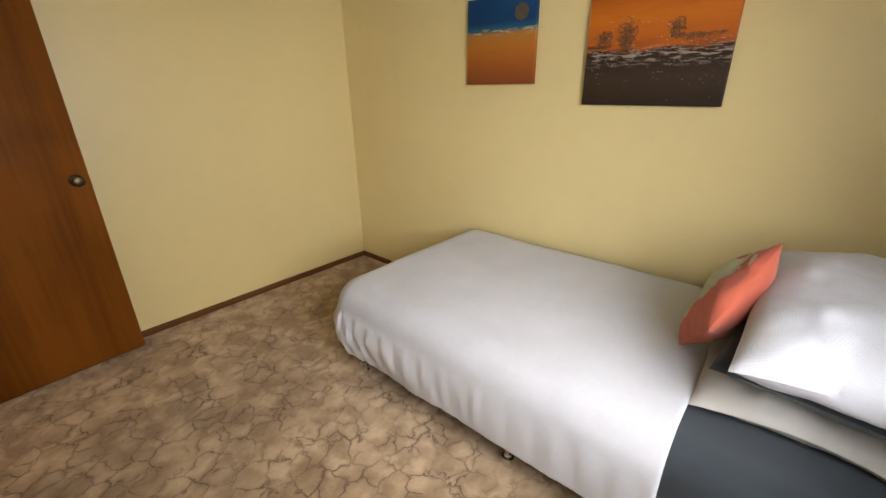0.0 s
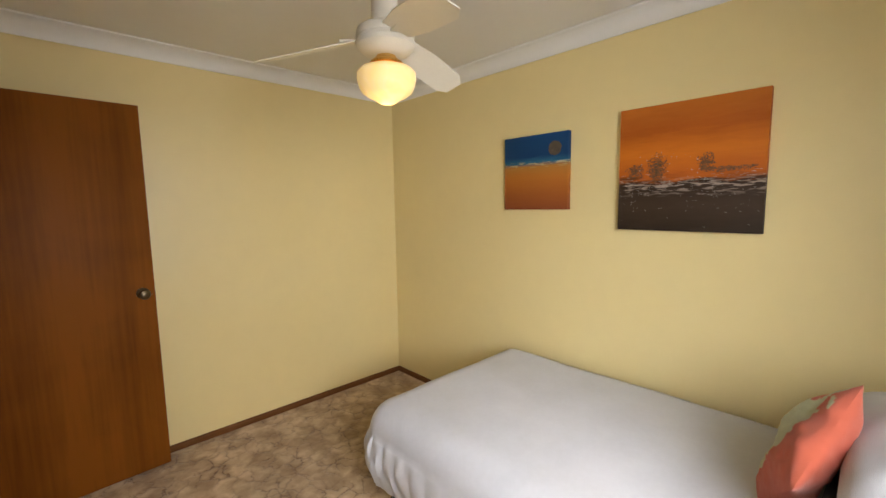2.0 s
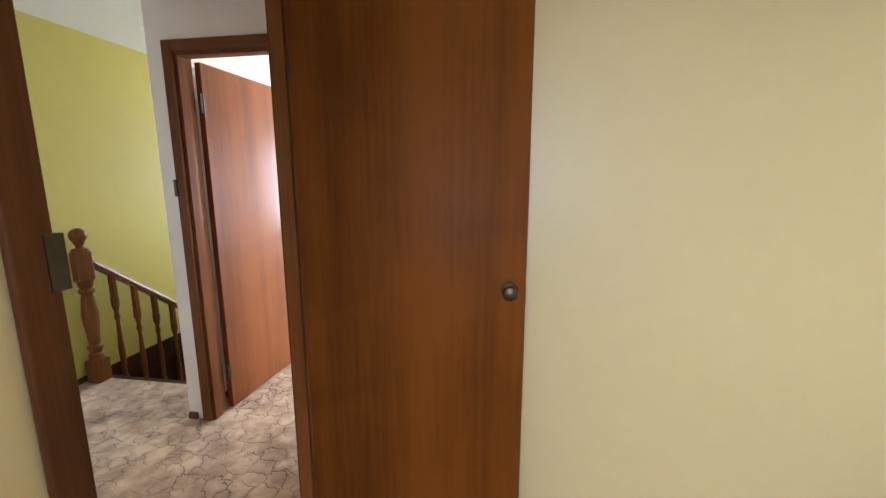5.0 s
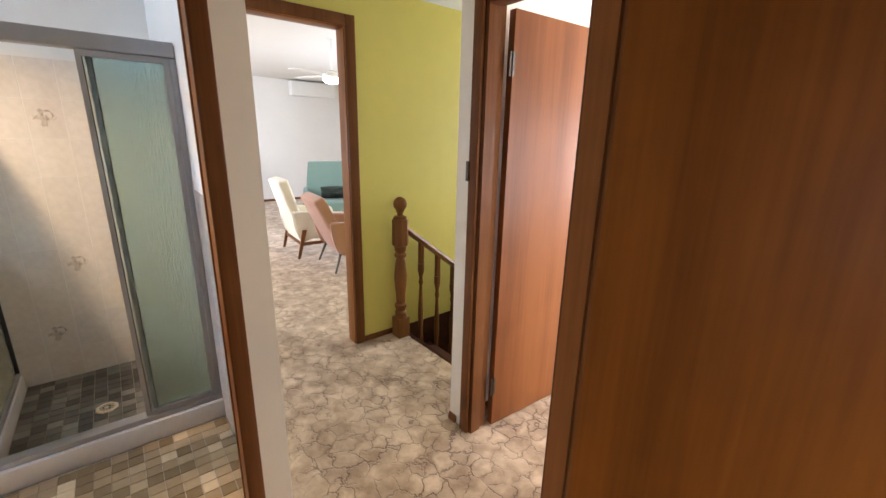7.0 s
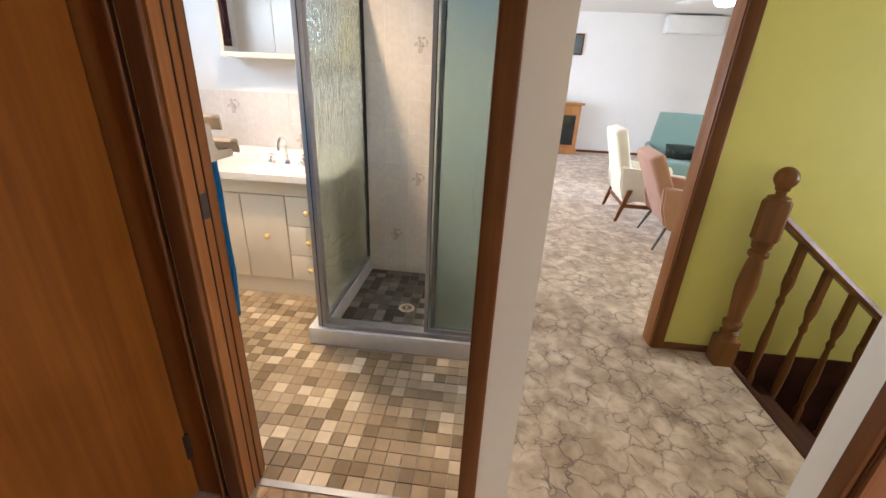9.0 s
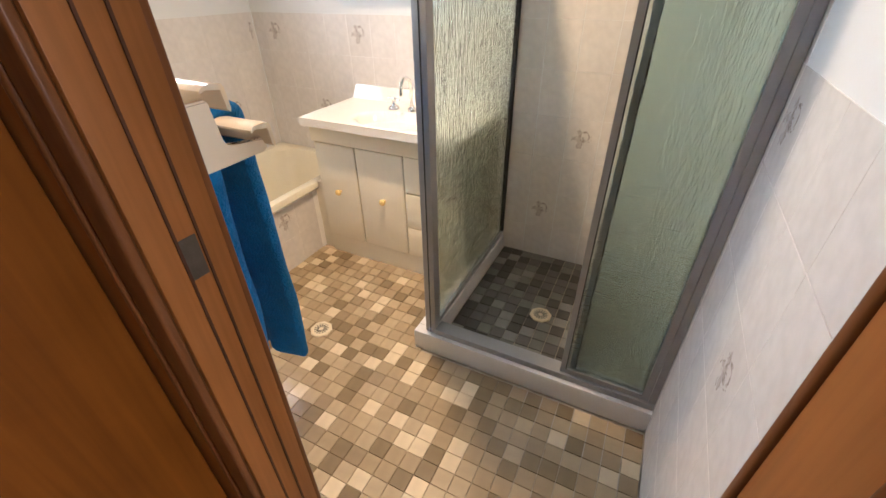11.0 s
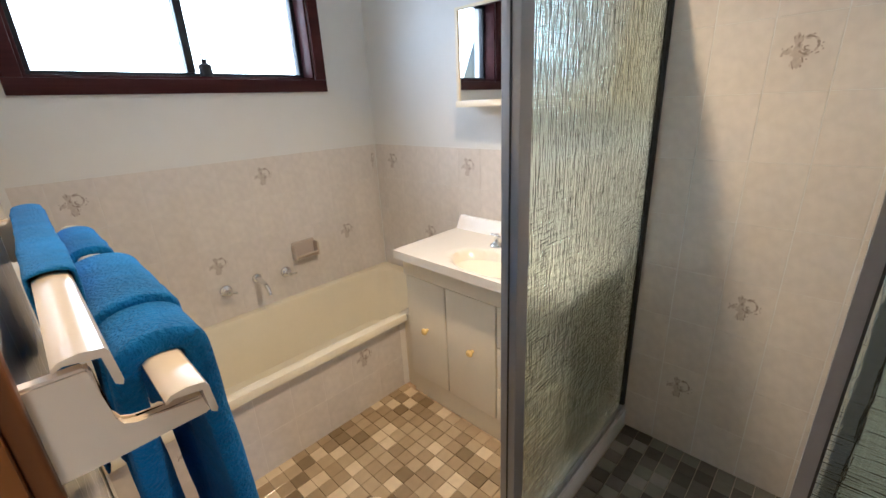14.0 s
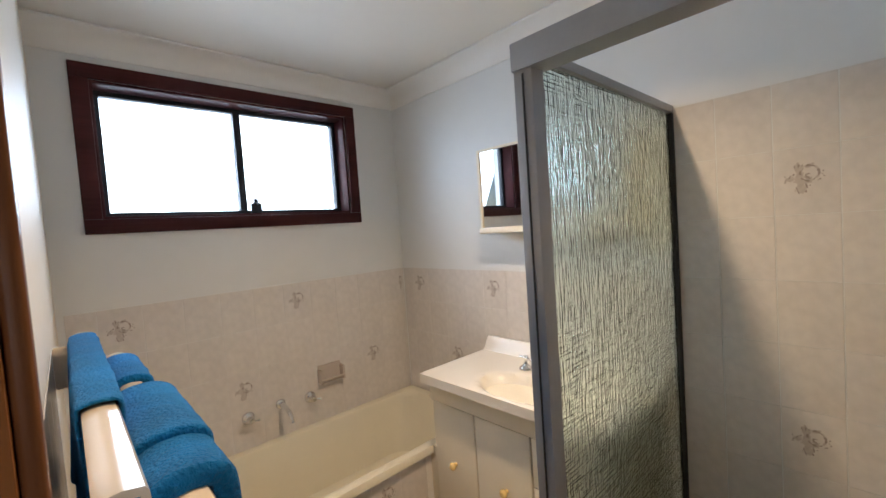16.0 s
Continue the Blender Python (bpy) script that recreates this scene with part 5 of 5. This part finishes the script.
# ---- bathroom: mirror cabinet ----
mir = thing("mirror_cabinet", (-5.36, -2.0, 1.47), "cream-framed mirror cabinet on the wall", "mirror cabinet")
MF = -5.30
pid(part("body", boxes((-5.432, MF - 0.012, -2.345, -1.66, 1.49, 1.868)), M["vanity"], mir), mir)
pid(part("shelf", box(bmesh.new(), -5.432, MF + 0.006, -2.352, -1.653, 1.462, 1.49, bevel=0.003), M["vanity"], mir), mir)
for a, b in ((-2.331, -2.0), (-1.996, -1.674)):
    pid(part("mirror_door", boxes((MF - 0.011, MF - 0.005, a, b, 1.492, 1.866)), M["mirror"], mir, "clear mirror door"), mir)
for a in ((-2.345, -2.332, 1.49, 1.872), (-1.673, -1.66, 1.49, 1.872), (-2.345, -1.66, 1.8685, 1.878)):
    pid(part("frame", boxes((MF - 0.0115, MF + 0.002, *a)), M["vanity"], mir), mir)

# ---- bathroom: bath taps and soap dish ----
for x in (-4.365, -4.70):
    tagged(part("bath_tap", cross_tap((x, -3.194, 0.60), (0, 1, 0), (-1, 0, -0.25)), M["chrome"]), "chrome cross-handle bath tap on the tiles", "tap", "bath taps")
bm = lathe(bmesh.new(), [(0, 0), (0.027, 0), (0.024, 0.008), (0.012, 0.016), (0, 0.018)], 20, (-4.535, -3.194, 0.615), Matrix.Rotation(radians(-90), 4, "X"))
tube(bm, [(-4.535, -3.19, 0.615), (-4.535, -3.13, 0.615), (-4.535, -3.09, 0.605), (-4.535, -3.06, 0.585), (-4.535, -3.045, 0.555)], [0.014, 0.013, 0.012, 0.011, 0.011], 14)
tagged(part("bath_spout", bm, M["chrome"]), "chrome bath spout on the tiles", "spout")
dish = bmesh.new()
prism(dish, [(-3.194, 0.66), (-3.15, 0.665), (-3.135, 0.685), (-3.142, 0.69), (-3.155, 0.675), (-3.185, 0.675), (-3.185, 0.755), (-3.194, 0.76)], "x", -4.90, -4.76)
box(dish, -4.905, -4.893, -3.194, -3.14, 0.66, 0.74, bevel=0.003)
box(dish, -4.767, -4.755, -3.194, -3.14, 0.66, 0.74, bevel=0.003)
tagged(part("soap_dish", dish, M["soap"]), "pinkish-grey ceramic soap dish on the tiles", "soap dish")

# ---- bathroom: shower ----
SX, SY, ST = -4.525, -1.505, 1.895
structure("shower_kerb", boxes((SX - 0.005, SX + 0.045, -1.56, -0.582, 0, 0.105), (-5.434, SX - 0.005, -1.56, -1.47, 0, 0.105), bevel=0.006), M["kerb"], "white painted kerb round the shower floor", "kerb", True)
structure("shower_base", boxes((-5.434, SX - 0.006, -1.469, -0.582, 0, 0.016)), M["grout"], "grouted shower floor", "floor")
shower = thing("shower_screen", (SX, SY, 0.1), "grey aluminium shower screen with rolled glass", "shower screen")
Z0 = 0.106


def bar(name, *a, m="alu", bevel=0.003):
    return pid(part(name, box(bmesh.new(), *a, bevel=bevel), M[m], shower), shower)


bar("corner_post", SX - 0.025, SX + 0.022, SY - 0.005, SY + 0.042, Z0, ST)
bar("corner_seal", SX + 0.0225, SX + 0.025, SY + 0.018, SY + 0.0215, Z0, ST - 0.07, m="alu_dark", bevel=0)
bar("sill_track", SX - 0.035, SX + 0.028, SY + 0.043, -0.584, Z0, Z0 + 0.028)
bar("head_track", SX - 0.035, SX + 0.030, SY - 0.006, -0.584, ST - 0.062, ST)
bar("wall_channel", SX - 0.022, SX + 0.022, -0.606, -0.583, Z0 + 0.03, ST - 0.063)
bar("side_sill", -5.434, SX - 0.026, SY - 0.004, SY + 0.026, Z0, Z0 + 0.022)
bar("side_head", -5.434, SX - 0.026, SY - 0.004, SY + 0.026, ST - 0.026, ST)
bar("side_channel", -5.434, -5.416, SY - 0.004, SY + 0.026, Z0 + 0.023, ST - 0.027, m="alu_dark")
pid(part("side_glass", boxes((-5.416, SX - 0.025, SY + 0.009, SY + 0.014, Z0 + 0.022, ST - 0.026)), M["screen"], shower, "rolled glass with woven relief"), shower)
for nm, xx, a, b in (("sliding_panel", SX + 0.010, -0.922, -0.607), ("fixed_panel", SX - 0.014, -0.892, -0.607)):
    bm = boxes((xx - 0.008, xx + 0.008, a, a + 0.022, Z0 + 0.03, ST - 0.064), (xx - 0.008, xx + 0.008, b - 0.022, b, Z0 + 0.03, ST - 0.064), (xx - 0.008, xx + 0.008, a + 0.022, b - 0.022, Z0 + 0.03, Z0 + 0.052), (xx - 0.008, xx + 0.008, a + 0.022, b - 0.022, ST - 0.088, ST - 0.064))
    fr = pid(part(nm, bm, M["alu"], shower), shower)
    gl = part("glass", boxes((xx - 0.002, xx + 0.002, a + 0.022, b - 0.022, Z0 + 0.052, ST - 0.088)), M["screen_door"], fr, "green reeded glass")
    gl.visible_shadow = False
    part("seal", boxes((xx + 0.0082, xx + 0.0095, a + 0.019, a + 0.0225, Z0 + 0.05, ST - 0.09)), M["alu_dark"], fr)


def drain(x, y, z, label):
    d = tagged(part("floor_drain", lathe(bmesh.new(), [(0, 0), (0.054, 0), (0.052, 0.005), (0.040, 0.006), (0.038, 0.004), (0, 0.004)], 8, (x, y, z), Matrix.Rotation(radians(22.5), 4, "Z")), M["drain"]), label, "drain")
    for k in range(14):
        a = 2 * math.pi * k / 14
        bm = boxes((0.012, 0.034, -0.0022, 0.0022, 0.0042, 0.0052))
        bmesh.ops.transform(bm, matrix=pose(x, y, z, 0, 0, math.degrees(a)), verts=bm.verts)
        part("slot", bm, M["black"], d)


drain(-4.375, -2.02, 0.005, "cream plastic bathroom floor drain with slots")
drain(-4.91, -1.095, 0.024, "cream plastic shower floor drain with slots")

# ---- bathroom: towel rail and towels ----
RY0, RY1 = -2.43, -1.407
rail = thing("towel_rail", (-3.70, -1.9, 1.2), "cream enamelled heated towel rail on the wall", "towel rail")


def rail_bar(x, z):
    pts = [(-0.020, 0.0), (-0.017, 0.005), (0.0, 0.008), (0.014, 0.006), (0.020, 0.001), (0.020, -0.003), (0.012, 0.001), (-0.013, -0.003), (-0.016, -0.032), (-0.021, -0.036), (-0.023, -0.031)]
    bm = prism(bmesh.new(), [(x + u, z + v) for u, v in pts], "y", RY0, RY1)
    pid(part("bar", bm, M["rail"], rail), rail)


rail_bar(-3.757, 1.283)
rail_bar(-3.823, 1.209)
for y in (-1.437, -2.39):
    pts = [(-3.697, 1.266), (-3.758, 1.266), (-3.761, 1.262), (-3.762, 1.204), (-3.767, 1.193), (-3.778, 1.188), (-3.842, 1.186), (-3.846, 1.182), (-3.846, 1.166), (-3.842, 1.162), (-3.760, 1.162), (-3.697, 1.160)]
    bm = prism(bmesh.new(), pts, "y", y - 0.009, y + 0.009)
    bmesh.ops.bevel(bm, geom=list(bm.edges), offset=0.003, segments=2, affect="EDGES")
    pid(part("bracket", bm, M["rail"], rail), rail)


def towel(label, x, z, y0, y1, front, back, thick, seed, flare=0.0, tubes=11.0, over=0.0, bands=()):
    """A thick terry towel folded over a bar: an upside-down U with soft folds and a rolled hem."""
    bm = bmesh.new()
    half = 0.0215 + thick * 0.5 + over
    nb, nf = max(6, int(back / 0.018)), max(8, int(front / 0.018))
    prof = [(half, -back + back * k / nb) for k in range(nb)] + [(half * math.cos(t), half * (0.5 if over or thick > 0.01 else 0.3) * math.sin(t)) for t in [math.pi * k / 12 for k in range(13)]] + [(-half, -front * k / nf) for k in range(1, nf + 1)]
    ny = 46
    g = []
    for j in range(ny + 1):
        s = j / ny
        row = []
        for u, v in prof:
            d = max(0.0, -v)
            f = min(1, d / 0.5)
            y = y0 + (y1 - y0) * s
            y = (y0 + y1) / 2 + (y - (y0 + y1) / 2) * (1 - 0.03 * f * (1 if u < 0 else 0.4))
            side = 1 if u < 0 else -1
            w = math.sin(s * tubes + seed + (1.5 if u < 0 else 0)) * 0.015 * f ** 0.7 + noise.noise(Vector((s * 3, d * 4, seed + side))) * 0.022 * f
            e = noise.noise(Vector((s * 30 * (y1 - y0), d * 11, seed + 5))) * 0.0025 + noise.noise(Vector((y * 70, d * 70, seed + 8))) * 0.0012 - sum(0.0035 for q in bands if abs(s - q) < 0.018)
            row.append(bm.verts.new((x + u * (1 + 0.12 * f) - (flare * f if u < 0 else 0) + w + e * side, y + 0.014 * f * noise.noise(Vector((d * 3, s, seed))) + 0.02 * f * f * math.sin(s * 9 + seed), z + v + 0.006 + 0.6 * e + 0.02 * f * math.sin(s * 6 + seed))))
        g.append(row)
    for a, b in zip(g, g[1:]):
        for k in range(len(prof) - 1):
            bm.faces.new((a[k], b[k], b[k + 1], a[k + 1]))
    ob = part("towel", bm, M["towel"])
    so = ob.modifiers.new("thickness", "SOLIDIFY")
    so.thickness, so.offset = thick, 0
    su = ob.modifiers.new("round", "SUBSURF")
    su.levels = su.render_levels = 1
    return tagged(ob, label, "towel", "towels on the rail")


towel("bright blue hand towel folded over the rail", -3.757, 1.284, -2.352, -1.682, 0.42, 0.34, 0.006, 1, bands=(0.12, 0.72))
towel("bright blue thick towel folded over the rail", -3.824, 1.203, -2.325, -2.060, 0.42, 0.30, 0.018, 2, 0.01, 6, bands=(0.62,))
towel("bright blue bath towel hanging in long folds", -3.824, 1.205, -1.902, -1.502, 0.66, 0.60, 0.03, 3, 0.008, 12)
towel("bright blue towel doubled over the bath towel", -3.824, 1.219, -1.892, -1.612, 0.50, 0.36, 0.02, 6, 0.012, 8, over=0.010)

# ---- bathroom: reed diffuser on the sill ----
reed = tagged(part("reed_diffuser", lathe(bmesh.new(), [(0, WZ0 + 0.012), (0.028, WZ0 + 0.012), (0.028, WZ0 + 0.065), (0.012, WZ0 + 0.075), (0.012, WZ0 + 0.09), (0, WZ0 + 0.09)], 18, (-4.52, -3.245, 0)), M["win_alu"]), "small dark reed diffuser on the window sill", "diffuser")
for dx, dy, h in ((0.03, 0.01, 0.21), (-0.035, 0.0, 0.19), (0.012, -0.015, 0.22), (-0.01, 0.02, 0.2)):
    part("reed", tube(bmesh.new(), [(-4.52, -3.245, WZ0 + 0.05), (-4.52 + dx, -3.245 + dy, WZ0 + h)], 0.0018, 6), M["reed"], reed)

dome = thing("ceiling_light", (-4.60, -1.613, H), "round ceiling light with a white rim", "ceiling light")
pid(part("rim", lathe(bmesh.new(), [(0, H), (0.15, H), (0.15, H - 0.03), (0.13, H - 0.05), (0.125, H - 0.05), (0.12, H - 0.03), (0, H - 0.03)], 36, (-4.60, -1.613, 0)), M["plastic"], dome), dome)


# ---- tiles, last ----
PW, PT = 0.1565, 0.2095


def piece_mesh(name, a, b, t, bevel, material):
    """A tile a by b, t thick, lying on z=0 with softened top edges."""
    bm = bmesh.new()
    lo = [bm.verts.new((x, y, 0)) for x, y in ((-a / 2, -b / 2), (a / 2, -b / 2), (a / 2, b / 2), (-a / 2, b / 2))]
    mi = [bm.verts.new((v.co.x, v.co.y, t - bevel * 0.6)) for v in lo]
    up = [bm.verts.new((v.co.x * (1 - 2 * bevel / a), v.co.y * (1 - 2 * bevel / b), t)) for v in lo]
    for p, q in ((lo, mi), (mi, up)):
        for k in range(4):
            bm.faces.new((p[k], p[(k + 1) % 4], q[(k + 1) % 4], q[k]))
    bm.faces.new(up)
    return mesh_of(name, bm, material, False)


def motif_mesh():
    """A faded flower print: an open wreath with a curl in it, sprays above and below, and scattered buds."""
    r = random.Random(11)
    bm = bmesh.new()

    def height():
        return 0.0005 + 0.000012 * len(bm.faces)

    def petal(x, y, ra, rb, turn, dark=0, k=10):
        c, q, z = math.cos(turn), math.sin(turn), height()
        ring = []
        for i in range(k):
            t = 2 * math.pi * i / k
            w = 1 + r.uniform(-0.22, 0.22)
            ring.append(bm.verts.new((x + w * (c * ra * math.cos(t) - q * rb * math.sin(t)), y + w * (q * ra * math.cos(t) + c * rb * math.sin(t)), z)))
        bm.faces.new(ring).material_index = dark

    def stroke(x, y, q, a0, a1, w, dark=1, k=9):
        z, ins, outs = height(), [], []
        for i in range(k + 1):
            t, h = a0 + (a1 - a0) * i / k, w * math.sin(math.pi * (0.12 + 0.76 * i / k)) * r.uniform(0.7, 1.2)
            ins.append(bm.verts.new((x + (q - h / 2) * math.cos(t), y + (q - h / 2) * math.sin(t), z)))
            outs.append(bm.verts.new((x + (q + h / 2) * math.cos(t), y + (q + h / 2) * math.sin(t), z)))
        for i in range(k):
            bm.faces.new((ins[i], outs[i], outs[i + 1], ins[i + 1])).material_index = dark
    # washes of colour
    for x, y, ra, rb, turn in ((-0.012, -0.006, 0.020, 0.011, 1.3), (-0.014, 0.024, 0.020, 0.008, 1.7), (-0.010, -0.036, 0.017, 0.010, 1.5), (-0.034, -0.006, 0.012, 0.007, 0.4), (0.004, -0.018, 0.016, 0.008, 0.2), (0.012, 0.030, 0.013, 0.005, 0.5)):
        petal(x, y, ra, rb, turn, 0, 14)
    # the wreath, drawn in broken strokes
    for k in range(13):
        a = -0.9 + k * 0.46
        stroke(0.012 + r.uniform(-0.001, 0.001), 0.008, 0.023 + r.uniform(-0.002, 0.002), a, a + 0.62, r.uniform(0.0045, 0.0085), 1 if k % 3 else 0)
    for q, a0, a1, w in ((0.007, 2.4, 5.2, 0.0045), (0.011, 3.4, 5.6, 0.003), (0.004, 0.4, 3.4, 0.003)):
        stroke(0.010, 0.002, q, a0, a1, w)
    # sprays and stems
    for k in range(9):
        petal(-0.016 + r.uniform(-0.010, 0.012), 0.030 + r.uniform(-0.012, 0.014), r.uniform(0.003, 0.007), r.uniform(0.0012, 0.0026), r.uniform(0.9, 2.3), k % 2)
    for k in range(10):
        petal(-0.010 + r.uniform(-0.014, 0.014), -0.036 + r.uniform(-0.014, 0.012), r.uniform(0.004, 0.009), r.uniform(0.0012, 0.0024), r.uniform(1.2, 2.0), (k + 1) % 2)
    for k in range(9):
        petal(-0.036 + r.uniform(-0.012, 0.012), -0.004 + r.uniform(-0.020, 0.014), r.uniform(0.002, 0.0055), r.uniform(0.0012, 0.0024), r.uniform(0, 3), k % 2)
    for x, y in ((0.043, 0.010), (0.041, 0.001), (0.045, -0.006), (0.036, -0.014), (0.031, -0.016), (0.022, -0.012), (0.020, 0.036), (-0.047, 0.004), (0.012, -0.030)):
        petal(x, y, r.uniform(0.0016, 0.003), r.uniform(0.0014, 0.0022), r.uniform(0, 3), 1, 7)
    for v in bm.verts:
        v.co.x = -v.co.x
    data = mesh_of("flower_motif", bm, M["motif"], False)
    data.materials.append(M["motif_dark"])
    return data


wall_piece = piece_mesh("wall_tile", PW - 0.0012, PT - 0.0012, 0.006, 0.0007, M["wall_tile"])
shower_piece = piece_mesh("shower_wall_tile", PW - 0.0030, PT - 0.0016, 0.006, 0.0008, M["wall_tile"])
MOTIF = motif_mesh()


def lay_wall(wall, origin, right, normal, cols, rows, flowers, cut=1.0, piece=None):
    """Tiles on a wall, from a lower corner; some carry the flower print; cut narrows a column."""
    r, u, nn = Vector(right), Vector((0, 0, 1)), Vector(normal)
    base = Matrix((r, u, nn)).transposed().to_4x4()
    parent = wall if isinstance(wall, bpy.types.Object) else bpy.data.objects[wall]
    for i in range(*cols):
        for j in range(*rows):
            ob = new("tile", piece or wall_piece)
            ob.parent = parent
            if parent.parent:
                ob.matrix_parent_inverse = parent.matrix_world.inverted()
            ob.matrix_basis = Matrix.Translation(Vector(origin) + r * PW * (i + 0.5 * cut) + u * PT * (j + 0.5) - nn * 0.0045) @ base @ Matrix.Diagonal((cut, 1, 1, 1))
            if (i, j) in flowers:
                f = new("flower_motif", MOTIF)
                f.parent = ob
                f.matrix_basis = Matrix.Translation((0, 0, 0.0062)) @ pose(0.003, 0.014, 0, 0, 0, (i * 37) % 9 - 4)


WEST, WEST_BATH, SOUTH, NORTH = (-5.435, -0.568, 0), (-5.435, -0.598, 0), (-4.68 - PW * 4.5, -3.2, 0), (-3.70, -0.58, 0)
lay_wall("wall_bath_west", WEST, (0, -1, 0), (1, 0, 0), (0, 6), (0, 9), {(3, 3), (3, 7), (0, 5), (4, 1)}, 1.0, shower_piece)
lay_wall("wall_bath_west", WEST_BATH, (0, -1, 0), (1, 0, 0), (6, 16), (0, 6), {(11, 5), (13, 3), (15, 5), (8, 4)})
lay_wall("wall_bath_west", (-5.435, -0.598 - 16 * PW, 0), (0, -1, 0), (1, 0, 0), (0, 1), (0, 6), {}, 0.60)
lay_wall("wall_bath_south", SOUTH, (1, 0, 0), (0, 1, 0), (0, 10), (0, 6), {(1, 3), (4, 5), (6, 3), (9, 5)})
lay_wall("wall_bath_south", (-5.43, -3.2, 0), (1, 0, 0), (0, 1, 0), (0, 1), (0, 6), {(0, 5)}, 0.35)
lay_wall("wall_bath_south", (SOUTH[0] + 10 * PW, -3.2, 0), (1, 0, 0), (0, 1, 0), (0, 1), (0, 6), {}, 0.64)
lay_wall("wall_bath_north", NORTH, (-1, 0, 0), (0, -1, 0), (0, 5), (0, 6), {(2, 3), (4, 5)})
lay_wall("wall_bath_north", NORTH, (-1, 0, 0), (0, -1, 0), (5, 11), (0, 9), {(7, 4), (9, 7)}, 1.0, shower_piece)
lay_wall("wall_bath_east", (-3.695, -1.45, 0), (0, -1, 0), (-1, 0, 0), (0, 6), (2, 6), {(2, 4)})
bpy.context.view_layer.update()
lay_wall(panel, (-4.96, -2.506, 0.40 - 2 * PT), (1, 0, 0), (0, 1, 0), (0, 8), (0, 2), {(1, 1), (6, 1)})

PM = 0.0625
floor_piece = piece_mesh("floor_tile", PM - 0.002, PM - 0.002, 0.009, 0.0012, M["mosaic"])
shade_piece = piece_mesh("shower_tile", PM - 0.003, PM - 0.003, 0.009, 0.0012, M["mosaic_shade"])
floor_ob, base_ob = bpy.data.objects["floor_bathroom"], bpy.data.objects["shower_base"]
cells, rest = [], []
for i in range(22):
    for j in range(31):
        x, y = -3.655 - PM * (i + 0.5), -0.585 - PM * (j + 0.5)
        if (x < SX + 0.03 and y > -1.53) or y < -2.50 or x < -4.99:
            continue
        cells.append((abs(x + 4.2) + 0.5 * abs(y + 1.7), x, y))
cells.sort()
for k, (_, x, y) in enumerate(cells):
    if k < 290:
        ob = new("tile", floor_piece)
        ob.parent = floor_ob
        ob.matrix_world = Matrix.Translation((x, y, -0.005)) @ pose(0, 0, 0, 0, 0, 90 * (k % 4))
    else:
        rest.append((x, y))
bm = bmesh.new()
for x, y in rest:
    box(bm, x - PM / 2 + 0.0015, x + PM / 2 - 0.002, y - PM / 2 + 0.002, y + PM / 2 - 0.002, -0.005, 0.004)
ob = part("tile", bm, M["mosaic"], floor_ob, smooth=False)
tagged(ob, "", "", "", "stuff")
for i in range(14):
    for j in range(14):
        ob = new("tile", shade_piece)
        ob.parent = base_ob
        ob.matrix_world = Matrix.Translation((-5.43 + PM * (i + 0.5), -1.465 + PM * (j + 0.5), 0.0145)) @ pose(0, 0, 0, 0, 0, 90 * ((i + j) % 4))
